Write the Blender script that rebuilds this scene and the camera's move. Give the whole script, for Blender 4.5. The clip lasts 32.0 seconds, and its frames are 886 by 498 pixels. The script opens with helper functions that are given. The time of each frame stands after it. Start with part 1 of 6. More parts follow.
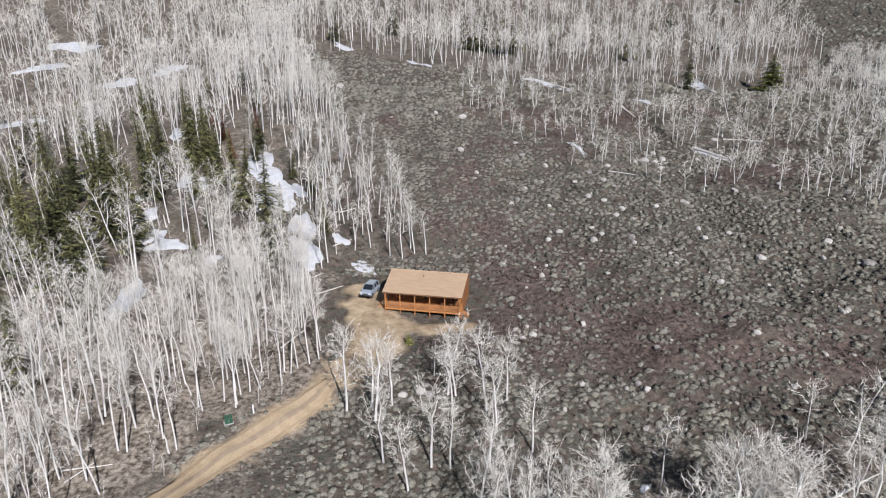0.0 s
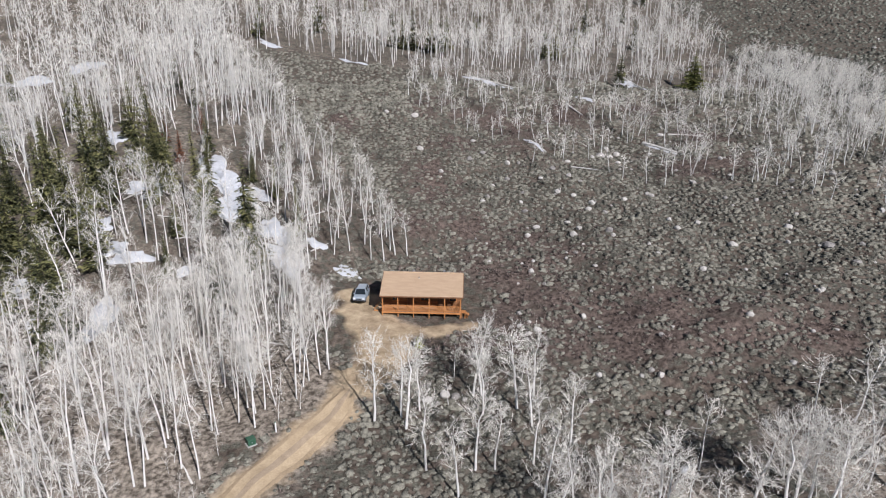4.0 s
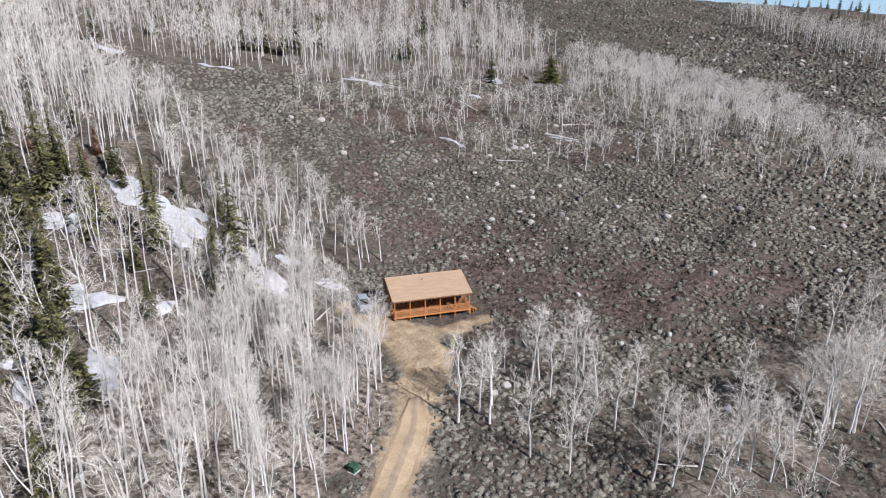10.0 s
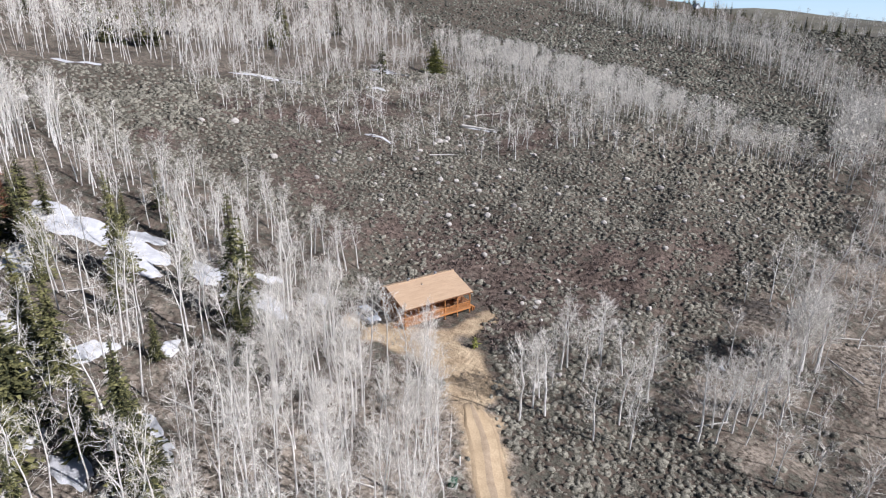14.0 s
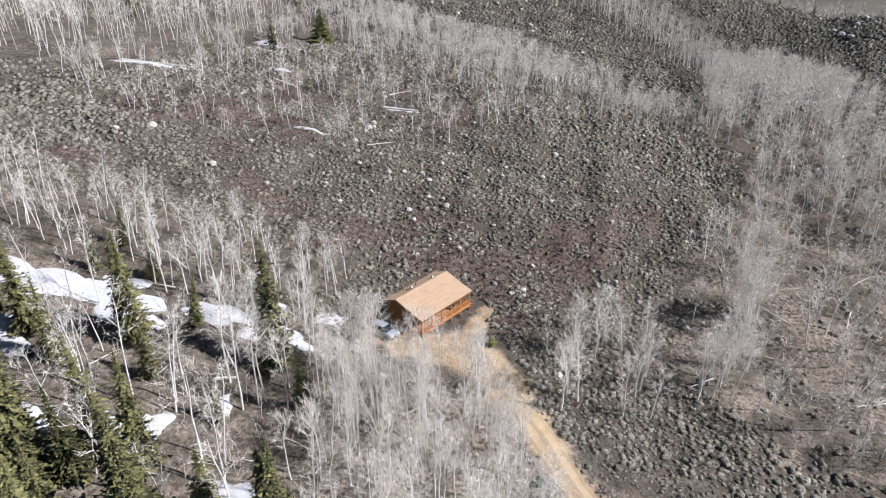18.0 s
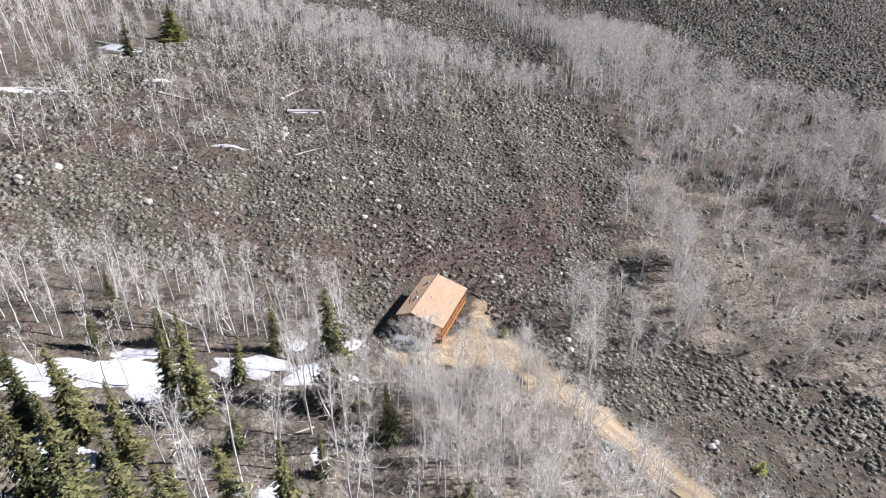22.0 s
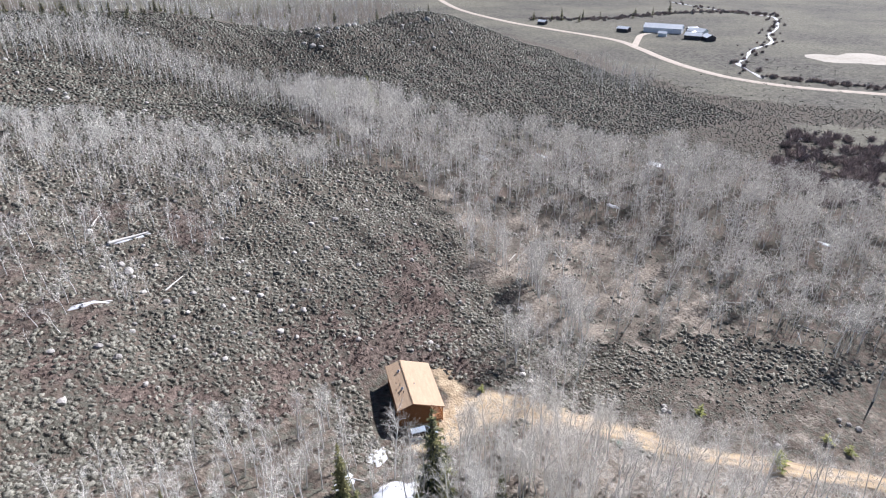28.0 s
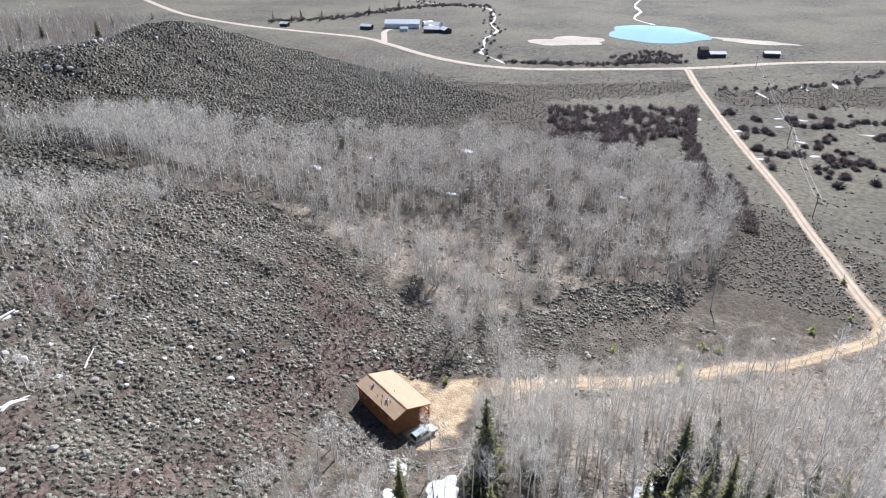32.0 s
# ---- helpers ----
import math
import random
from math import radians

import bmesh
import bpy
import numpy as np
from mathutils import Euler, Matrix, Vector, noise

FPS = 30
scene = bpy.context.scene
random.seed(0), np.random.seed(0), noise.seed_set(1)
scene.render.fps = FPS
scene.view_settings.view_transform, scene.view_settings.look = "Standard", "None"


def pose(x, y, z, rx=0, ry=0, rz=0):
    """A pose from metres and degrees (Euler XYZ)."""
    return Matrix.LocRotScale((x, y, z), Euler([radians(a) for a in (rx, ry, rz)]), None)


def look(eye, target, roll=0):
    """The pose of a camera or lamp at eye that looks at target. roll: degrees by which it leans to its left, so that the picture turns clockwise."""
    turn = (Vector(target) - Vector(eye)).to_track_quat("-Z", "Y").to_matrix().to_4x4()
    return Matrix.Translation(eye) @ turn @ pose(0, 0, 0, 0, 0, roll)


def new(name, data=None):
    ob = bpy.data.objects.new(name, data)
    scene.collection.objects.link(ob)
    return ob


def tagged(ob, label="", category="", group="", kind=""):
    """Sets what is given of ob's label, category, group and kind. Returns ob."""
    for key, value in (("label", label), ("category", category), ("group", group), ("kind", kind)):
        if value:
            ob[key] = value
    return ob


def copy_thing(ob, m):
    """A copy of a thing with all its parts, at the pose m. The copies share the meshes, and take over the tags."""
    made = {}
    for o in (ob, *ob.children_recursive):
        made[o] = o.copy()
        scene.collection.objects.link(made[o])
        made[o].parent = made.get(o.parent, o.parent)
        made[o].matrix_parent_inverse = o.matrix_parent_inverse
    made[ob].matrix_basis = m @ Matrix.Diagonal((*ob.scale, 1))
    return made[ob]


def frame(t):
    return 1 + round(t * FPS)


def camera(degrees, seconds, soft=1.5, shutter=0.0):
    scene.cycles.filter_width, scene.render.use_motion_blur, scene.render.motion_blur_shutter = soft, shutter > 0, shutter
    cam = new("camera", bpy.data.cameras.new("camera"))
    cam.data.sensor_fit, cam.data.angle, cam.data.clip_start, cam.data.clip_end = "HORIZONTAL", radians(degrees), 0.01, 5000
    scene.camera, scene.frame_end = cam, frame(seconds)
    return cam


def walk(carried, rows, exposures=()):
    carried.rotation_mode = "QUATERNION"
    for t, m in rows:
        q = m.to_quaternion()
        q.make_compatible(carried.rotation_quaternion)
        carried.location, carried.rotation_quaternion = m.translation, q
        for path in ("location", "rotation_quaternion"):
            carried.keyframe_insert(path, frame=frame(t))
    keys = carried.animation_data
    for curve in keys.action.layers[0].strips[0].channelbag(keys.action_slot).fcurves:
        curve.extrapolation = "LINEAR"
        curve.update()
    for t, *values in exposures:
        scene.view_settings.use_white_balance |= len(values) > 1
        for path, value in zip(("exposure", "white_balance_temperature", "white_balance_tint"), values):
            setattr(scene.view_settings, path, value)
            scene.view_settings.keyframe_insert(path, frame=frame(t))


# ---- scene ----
EXPOSURES = [(0.0, 0.12, 6100, 14), (6.0, 0.13, 6100, 15), (11.0, 0.26, 6050, 16), (17.0, 0.48, 6150, 16), (23.0, 0.75, 6100, 17), (28.0, 0.92, 5950, 16), (32.0, 0.93, 5950, 14)]
cam = camera(70.30, 32.0, 1.1)
# seconds, place in metres, turn in degrees
ROWS = [
    (0.0, 0.00, 0.00, 62.00, 71.17, 0.28, 0.00),
    (0.5, -2.25, 0.48, 61.81, 71.14, 0.10, -1.50),
    (1.0, -4.42, 0.94, 61.69, 71.10, -0.06, -2.92),
    (1.5, -6.45, 1.34, 61.60, 71.08, -0.21, -4.24),
    (2.0, -8.29, 1.67, 61.56, 71.07, -0.31, -5.45),
    (2.5, -9.99, 1.95, 61.56, 71.07, -0.37, -6.56),
    (3.0, -11.58, 2.16, 61.59, 71.05, -0.39, -7.59),
    (3.5, -13.12, 2.31, 61.68, 71.06, -0.38, -8.56),
    (5.5, -19.53, 2.57, 61.90, 71.18, -0.21, -12.47),
    (6.0, -21.41, 2.73, 62.08, 71.17, -0.11, -13.63),
    (6.5, -23.61, 3.05, 62.20, 71.15, 0.00, -15.01),
    (7.0, -26.07, 3.52, 62.33, 71.12, 0.08, -16.58),
    (7.5, -28.71, 4.19, 62.41, 71.10, 0.16, -18.29),
    (8.0, -31.51, 5.08, 62.42, 71.10, 0.22, -20.16),
    (8.5, -34.45, 6.27, 62.40, 71.07, 0.20, -22.15),
    (9.0, -37.54, 7.67, 62.25, 71.11, 0.21, -24.29),
    (9.5, -40.62, 9.30, 62.18, 71.09, 0.18, -26.49),
    (10.0, -43.82, 11.20, 62.08, 71.09, 0.12, -28.83),
    (10.5, -47.11, 13.28, 61.85, 71.14, 0.00, -31.24),
    (11.0, -50.37, 15.50, 61.77, 71.16, -0.12, -33.68),
    (11.5, -53.50, 17.70, 61.79, 71.16, -0.19, -36.08),
    (12.0, -56.24, 19.82, 62.13, 71.02, -0.19, -38.30),
    (12.5, -58.65, 21.81, 62.66, 70.78, -0.22, -40.30),
    (13.0, -60.80, 23.65, 63.45, 70.40, -0.20, -42.13),
    (13.5, -62.79, 25.53, 64.39, 69.92, -0.20, -43.90),
    (14.0, -64.61, 27.41, 65.53, 69.34, -0.20, -45.63),
    (14.5, -66.35, 29.44, 66.73, 68.73, -0.17, -47.36),
    (16.5, -73.99, 39.48, 72.47, 65.87, -0.28, -55.30),
    (17.0, -75.67, 42.23, 73.84, 65.19, -0.29, -57.32),
    (17.5, -77.46, 45.25, 75.30, 64.48, -0.27, -59.56),
    (18.0, -79.20, 48.39, 76.78, 63.79, -0.27, -61.85),
    (18.5, -80.87, 51.59, 78.14, 63.17, -0.23, -64.20),
    (19.0, -82.45, 54.95, 79.40, 62.60, -0.22, -66.57),
    (19.5, -83.92, 58.40, 80.54, 62.12, -0.17, -69.01),
    (20.0, -85.25, 61.94, 81.65, 61.64, -0.12, -71.49),
    (20.5, -86.46, 65.61, 82.64, 61.21, -0.08, -73.96),
    (21.0, -87.53, 69.34, 83.52, 60.86, -0.02, -76.48),
    (21.5, -88.42, 73.19, 84.40, 60.56, 0.05, -79.05),
    (22.0, -89.15, 77.13, 85.24, 60.31, 0.12, -81.63),
    (22.5, -89.75, 81.18, 86.15, 60.02, 0.18, -84.26),
    (23.0, -90.17, 85.20, 87.30, 59.61, 0.26, -86.88),
    (23.5, -90.38, 89.30, 88.59, 59.16, 0.33, -89.52),
    (24.0, -90.41, 93.34, 89.98, 58.67, 0.42, -92.12),
    (24.5, -90.24, 97.43, 91.33, 58.41, 0.46, -94.74),
    (26.5, -87.85, 113.76, 95.69, 60.69, 0.45, -105.50),
    (27.0, -86.84, 117.76, 96.42, 61.51, 0.48, -109.04),
    (27.5, -85.61, 121.69, 97.26, 62.23, 0.46, -112.68),
    (28.0, -84.30, 125.69, 97.94, 62.75, 0.43, -116.29),
    (28.5, -82.82, 129.65, 98.58, 62.76, 0.39, -119.86),
    (29.0, -81.02, 133.54, 99.27, 62.68, 0.30, -123.41),
    (29.5, -79.02, 137.41, 99.85, 62.64, 0.23, -126.86),
    (30.0, -76.81, 141.24, 100.41, 62.61, 0.14, -129.76),
    (30.5, -74.44, 145.01, 100.89, 62.59, 0.09, -132.63),
    (31.0, -71.84, 148.69, 101.34, 62.51, 0.06, -135.47),
    (31.5, -69.04, 152.34, 101.70, 62.45, 0.05, -138.32),
    (32.0, -66.09, 155.95, 102.07, 62.38, 0.07, -141.20),
]
walk(cam, [(t, pose(x, y, z, rx, ry, rz)) for t, x, y, z, rx, ry, rz in ROWS], EXPOSURES)
# ---- sky and sun ----
SUN_TO = Vector((0.38, -0.925, 0.0)).normalized()
SUN_ELEV = radians(37)
world = bpy.data.worlds.new("world")
scene.world = world
world.use_nodes = True
wn = world.node_tree
sky = wn.nodes.new("ShaderNodeTexSky")
sky.sky_type = "NISHITA"
sky.sun_disc = False
sky.sun_elevation = SUN_ELEV
sky.sun_rotation = math.atan2(SUN_TO.x, SUN_TO.y)
sky.altitude = 2400
sky.air_density = 1.0
sky.dust_density = 1.5
sky.ozone_density = 4.5
wn.links.new(sky.outputs[0], wn.nodes["Background"].inputs[0])
wn.nodes["Background"].inputs[1].default_value = 0.038
sun = new("sun", bpy.data.lights.new("sun", "SUN"))
sun.data.energy = 5.0
sun.data.angle = radians(0.53)
sun.data.color = (1.0, 0.97, 0.935)
sun.matrix_world = look((0, 0, 300), Vector((0, 0, 300)) - Vector((SUN_TO.x * math.cos(SUN_ELEV), SUN_TO.y * math.cos(SUN_ELEV), math.sin(SUN_ELEV))))


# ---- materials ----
def painted_haze_material():
    """Emission that paints pale bright air low over the horizon, bluer higher up."""
    m = bpy.data.materials.new("glowing_horizon_haze")
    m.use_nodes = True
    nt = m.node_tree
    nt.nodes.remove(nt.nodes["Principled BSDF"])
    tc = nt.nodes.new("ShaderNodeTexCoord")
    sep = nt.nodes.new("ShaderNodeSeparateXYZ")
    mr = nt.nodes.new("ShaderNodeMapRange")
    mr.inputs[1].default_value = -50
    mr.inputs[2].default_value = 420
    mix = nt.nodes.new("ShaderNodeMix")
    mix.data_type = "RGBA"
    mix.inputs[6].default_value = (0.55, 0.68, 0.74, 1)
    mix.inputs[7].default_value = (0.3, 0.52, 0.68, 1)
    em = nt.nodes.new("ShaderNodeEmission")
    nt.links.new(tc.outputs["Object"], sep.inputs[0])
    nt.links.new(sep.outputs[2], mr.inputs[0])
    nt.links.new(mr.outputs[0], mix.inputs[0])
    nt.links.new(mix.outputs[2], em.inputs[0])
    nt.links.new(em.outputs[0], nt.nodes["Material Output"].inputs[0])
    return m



def material(name, dark, light, scale=2.0, rough=0.85, metal=0.0, bump=0.0, bump_scale=None, fine=None, islands=0.0, per_object=0.0, stretch=None, spec=0.3, ramp_at=(0.3, 0.7), relief=0.05):
    """Two-tone procedural surface: broad and fine noise, relief, a shift per island or per object."""
    m = bpy.data.materials.new(name)
    m.use_nodes = True
    nt = m.node_tree
    b = nt.nodes["Principled BSDF"]
    b.inputs["Roughness"].default_value = rough
    b.inputs["Metallic"].default_value = metal
    b.inputs["Specular IOR Level"].default_value = spec
    tc = nt.nodes.new("ShaderNodeTexCoord")
    src = tc.outputs["Object"]
    if stretch:
        mp = nt.nodes.new("ShaderNodeMapping")
        mp.inputs["Scale"].default_value = stretch
        nt.links.new(src, mp.inputs["Vector"])
        src = mp.outputs[0]
    n1 = nt.nodes.new("ShaderNodeTexNoise")
    n1.inputs["Scale"].default_value = scale
    n1.inputs["Detail"].default_value = 5
    n2 = nt.nodes.new("ShaderNodeTexNoise")
    n2.inputs["Scale"].default_value = fine or scale * 9
    n2.inputs["Detail"].default_value = 3
    nt.links.new(src, n1.inputs["Vector"])
    nt.links.new(src, n2.inputs["Vector"])
    mix = nt.nodes.new("ShaderNodeMath")
    mix.operation = "MULTIPLY_ADD"
    mix.inputs[1].default_value = 0.45
    nt.links.new(n2.outputs[0], mix.inputs[0])
    half = nt.nodes.new("ShaderNodeMath")
    half.operation = "MULTIPLY"
    half.inputs[1].default_value = 0.55
    nt.links.new(n1.outputs[0], half.inputs[0])
    nt.links.new(half.outputs[0], mix.inputs[2])
    out = mix.outputs[0]
    for on, node, sock in ((islands, "ShaderNodeNewGeometry", "Random Per Island"), (per_object, "ShaderNodeObjectInfo", "Random")):
        if on:
            g = nt.nodes.new(node)
            a = nt.nodes.new("ShaderNodeMath")
            a.operation = "MULTIPLY_ADD"
            a.inputs[1].default_value = on
            nt.links.new(g.outputs[sock], a.inputs[0])
            s = nt.nodes.new("ShaderNodeMath")
            s.operation = "SUBTRACT"
            s.inputs[1].default_value = on / 2
            nt.links.new(out, s.inputs[0])
            nt.links.new(s.outputs[0], a.inputs[2])
            out = a.outputs[0]
    ramp = nt.nodes.new("ShaderNodeValToRGB")
    ramp.color_ramp.elements[0].position = ramp_at[0]
    ramp.color_ramp.elements[1].position = ramp_at[1]
    ramp.color_ramp.elements[0].color = (*dark, 1)
    ramp.color_ramp.elements[1].color = (*light, 1)
    nt.links.new(out, ramp.inputs[0])
    nt.links.new(ramp.outputs[0], b.inputs["Base Color"])
    if bump:
        bp = nt.nodes.new("ShaderNodeBump")
        bp.inputs["Strength"].default_value = bump
        bp.inputs["Distance"].default_value = relief
        n3 = nt.nodes.new("ShaderNodeTexNoise")
        n3.inputs["Scale"].default_value = bump_scale or scale * 5
        n3.inputs["Detail"].default_value = 4
        nt.links.new(src, n3.inputs["Vector"])
        nt.links.new(n3.outputs[0], bp.inputs["Height"])
        nt.links.new(bp.outputs[0], b.inputs["Normal"])
    return m


def ground_material():
    """Soil whose kind follows the zones kept in the sheet's colour layer: litter, heath, meadow, else sage soil. Under
    some trees the weights also paint shade.
    """
    m = bpy.data.materials.new("hillside_soil")
    m.use_nodes = True
    nt = m.node_tree
    b = nt.nodes["Principled BSDF"]
    b.inputs["Roughness"].default_value = 0.95
    b.inputs["Specular IOR Level"].default_value = 0.1
    tc = nt.nodes.new("ShaderNodeTexCoord")

    def tone(scale, detail, dark, light, lo=0.35, hi=0.65):
        n = nt.nodes.new("ShaderNodeTexNoise")
        n.inputs["Scale"].default_value = scale
        n.inputs["Detail"].default_value = detail
        n.inputs["Roughness"].default_value = 0.65
        nt.links.new(tc.outputs["Object"], n.inputs["Vector"])
        r = nt.nodes.new("ShaderNodeValToRGB")
        r.color_ramp.elements[0].position = lo
        r.color_ramp.elements[1].position = hi
        r.color_ramp.elements[0].color = (*dark, 1)
        r.color_ramp.elements[1].color = (*light, 1)
        nt.links.new(n.outputs[0], r.inputs[0])
        return r.outputs[0]

    def clumps(scale, low, high, dark, light, soil):
        """Low plants in spots over soil: cell distance broken up by noise."""
        vo = nt.nodes.new("ShaderNodeTexVoronoi")
        vo.inputs["Scale"].default_value = scale
        nz = nt.nodes.new("ShaderNodeTexNoise")
        nz.inputs["Scale"].default_value = scale * 3.1
        nz.inputs["Detail"].default_value = 5
        nt.links.new(tc.outputs["Object"], vo.inputs["Vector"])
        nt.links.new(tc.outputs["Object"], nz.inputs["Vector"])
        ad = nt.nodes.new("ShaderNodeMath")
        ad.operation = "MULTIPLY_ADD"
        ad.inputs[1].default_value = 0.7
        nt.links.new(nz.outputs[0], ad.inputs[0])
        nt.links.new(vo.outputs["Distance"], ad.inputs[2])
        mr = nt.nodes.new("ShaderNodeMapRange")
        mr.inputs[1].default_value = low
        mr.inputs[2].default_value = high
        nt.links.new(ad.outputs[0], mr.inputs[0])
        plant_tone = tone(scale * 5, 4, dark, light)
        mc = nt.nodes.new("ShaderNodeMix")
        mc.data_type = "RGBA"
        nt.links.new(mr.outputs[0], mc.inputs[0])
        nt.links.new(plant_tone, mc.inputs[6])
        nt.links.new(soil, mc.inputs[7])
        return mc.outputs[2], mr.outputs[0]

    soil = tone(0.9, 9, (0.042, 0.033, 0.026), (0.18, 0.146, 0.117))
    sage, hollow = clumps(0.85, 0.7, 0.95, (0.05, 0.047, 0.037), (0.15, 0.145, 0.116), soil)
    litter = tone(1.6, 10, (0.07, 0.057, 0.044), (0.37, 0.32, 0.262), 0.38, 0.62)
    heath = tone(1.3, 9, (0.05, 0.037, 0.031), (0.19, 0.146, 0.122), 0.38, 0.62)
    grass = tone(0.5, 10, (0.105, 0.098, 0.074), (0.22, 0.207, 0.162), 0.36, 0.64)
    moor = tone(0.35, 10, (0.06, 0.056, 0.047), (0.165, 0.155, 0.128), 0.36, 0.64)
    broad = tone(0.009, 6, (0, 0, 0), (1, 1, 1), 0.42, 0.6)
    fm = nt.nodes.new("ShaderNodeMix")
    fm.data_type = "RGBA"
    nt.links.new(broad, fm.inputs[0])
    nt.links.new(grass, fm.inputs[6])
    nt.links.new(moor, fm.inputs[7])
    field = fm.outputs[2]
    at = nt.nodes.new("ShaderNodeVertexColor")
    at.layer_name = "zones"
    sep = nt.nodes.new("ShaderNodeSeparateColor")
    nt.links.new(at.outputs[0], sep.inputs[0])
    wob = nt.nodes.new("ShaderNodeTexNoise")
    wob.inputs["Scale"].default_value = 0.35
    wob.inputs["Detail"].default_value = 6
    nt.links.new(tc.outputs["Object"], wob.inputs["Vector"])
    col = sage
    dirt = tone(0.5, 8, (0.29, 0.217, 0.138), (0.54, 0.427, 0.286))
    for ch, other in ((sep.outputs[0], litter), (sep.outputs[1], heath), (sep.outputs[2], field), (at.outputs[1], dirt)):
        a = nt.nodes.new("ShaderNodeMath")
        a.operation = "ADD"
        nt.links.new(ch, a.inputs[0])
        nt.links.new(wob.outputs[0], a.inputs[1])
        r = nt.nodes.new("ShaderNodeMapRange")
        r.inputs[1].default_value = 0.8
        r.inputs[2].default_value = 1.2
        nt.links.new(a.outputs[0], r.inputs[0])
        mx = nt.nodes.new("ShaderNodeMix")
        mx.data_type = "RGBA"
        nt.links.new(r.outputs[0], mx.inputs[0])
        nt.links.new(col, mx.inputs[6])
        nt.links.new(other, mx.inputs[7])
        col = mx.outputs[2]
    nt.links.new(col, b.inputs["Base Color"])
    bp = nt.nodes.new("ShaderNodeBump")
    bp.inputs["Strength"].default_value = 0.9
    bp.inputs["Distance"].default_value = 0.3
    n3 = nt.nodes.new("ShaderNodeTexNoise")
    n3.inputs["Scale"].default_value = 2.2
    n3.inputs["Detail"].default_value = 7
    nt.links.new(tc.outputs["Object"], n3.inputs["Vector"])
    nt.links.new(n3.outputs[0], bp.inputs["Height"])
    nt.links.new(bp.outputs[0], b.inputs["Normal"])
    return m


M_GROUND = ground_material()
M_DIRT = material("packed_dirt", (0.25, 0.185, 0.114), (0.44, 0.337, 0.22), 0.7, 0.95, bump=0.5, bump_scale=4, fine=6)
M_RUT = material("worn_wheel_track", (0.35, 0.26, 0.16), (0.56, 0.437, 0.288), 0.6, 0.95, bump=0.4, bump_scale=5, fine=5)
M_CROWN = material("drive_crown_grit", (0.27, 0.203, 0.135), (0.45, 0.353, 0.25), 1.2, 0.95, bump=0.6, bump_scale=5, fine=7)
M_GRAVEL = material("ranch_road_gravel", (0.37, 0.312, 0.25), (0.55, 0.475, 0.39), 0.3, 0.95, bump=0.3, bump_scale=3, fine=4)
M_SNOW = material("old_snow", (0.4, 0.41, 0.43), (0.66, 0.67, 0.69), 0.9, 0.7, bump=0.8, bump_scale=1.8, fine=6)
M_BARK = material("aspen_bark", (0.54, 0.52, 0.49), (0.88, 0.865, 0.83), 1.5, 0.7, islands=0.25, per_object=0.1, fine=9)
M_TWIG = material("aspen_twigs", (0.57, 0.537, 0.48), (0.89, 0.857, 0.785), 0.6, 0.6, islands=0.5, per_object=0.1, fine=3, spec=0.4)
M_DEADWOOD = material("weathered_log", (0.42, 0.395, 0.36), (0.76, 0.73, 0.68), 2, 0.9, islands=0.4, per_object=0.3)
M_NEEDLE = material("fir_needles", (0.035, 0.04, 0.018), (0.25, 0.24, 0.1), 1.2, 0.8, islands=0.55, per_object=0.3, fine=5)
M_NEEDLE_YOUNG = material("young_pine_needles", (0.13, 0.145, 0.035), (0.4, 0.4, 0.11), 2, 0.8, islands=0.6)
M_NEEDLE_DEAD = material("dead_rust_needles", (0.13, 0.05, 0.025), (0.3, 0.13, 0.07), 2, 0.85, islands=0.5)
M_FIRBARK = material("fir_bark", (0.06, 0.045, 0.035), (0.16, 0.13, 0.105), 3, 0.9)
M_SAGE = material("sagebrush_leaves", (0.08, 0.075, 0.06), (0.335, 0.319, 0.258), 0.3, 0.95, islands=0.12, fine=4.5, bump=1.0, bump_scale=5, ramp_at=(0.34, 0.66), relief=0.14)
M_SCRUB = material("dark_hill_scrub", (0.05, 0.049, 0.04), (0.235, 0.232, 0.188), 0.12, 0.95, islands=0.25, fine=2.2, ramp_at=(0.36, 0.66))
M_NEEDLE_PINE = material("sunlit_pine_needles", (0.085, 0.098, 0.03), (0.33, 0.33, 0.1), 1.5, 0.8, islands=0.5)
M_HEATH = material("bare_brush_stems", (0.09, 0.07, 0.062), (0.28, 0.222, 0.194), 0.3, 0.9, islands=0.6, fine=1.5)
M_WILLOW = material("willow_stems", (0.19, 0.155, 0.145), (0.46, 0.392, 0.365), 0.15, 0.9, islands=0.6, fine=1)
M_ROCK = material("granite_boulder", (0.2, 0.185, 0.17), (0.5, 0.47, 0.43), 1.1, 0.9, bump=0.6, bump_scale=4, per_object=0.5, islands=0.25, fine=7)
M_ROOF = material("tan_roof_shingle", (0.41, 0.286, 0.186), (0.53, 0.387, 0.257), 0.6, 0.8, bump=0.25, bump_scale=9, fine=14, stretch=(1, 4, 1))
M_LOG = material("stained_log_siding", (0.16, 0.068, 0.025), (0.28, 0.125, 0.048), 1.5, 0.6, bump=0.2, bump_scale=8, fine=12, stretch=(0.4, 3, 3))
M_TIMBER = material("orange_stained_timber", (0.38, 0.155, 0.05), (0.56, 0.26, 0.095), 1.5, 0.6, fine=12, stretch=(0.6, 3, 3))
M_DECK = material("weathered_deck_board", (0.28, 0.15, 0.075), (0.43, 0.25, 0.14), 1.5, 0.75, islands=0.4, fine=10)
M_FASCIA = material("brown_fascia_paint", (0.16, 0.08, 0.04), (0.25, 0.13, 0.07), 2, 0.6)
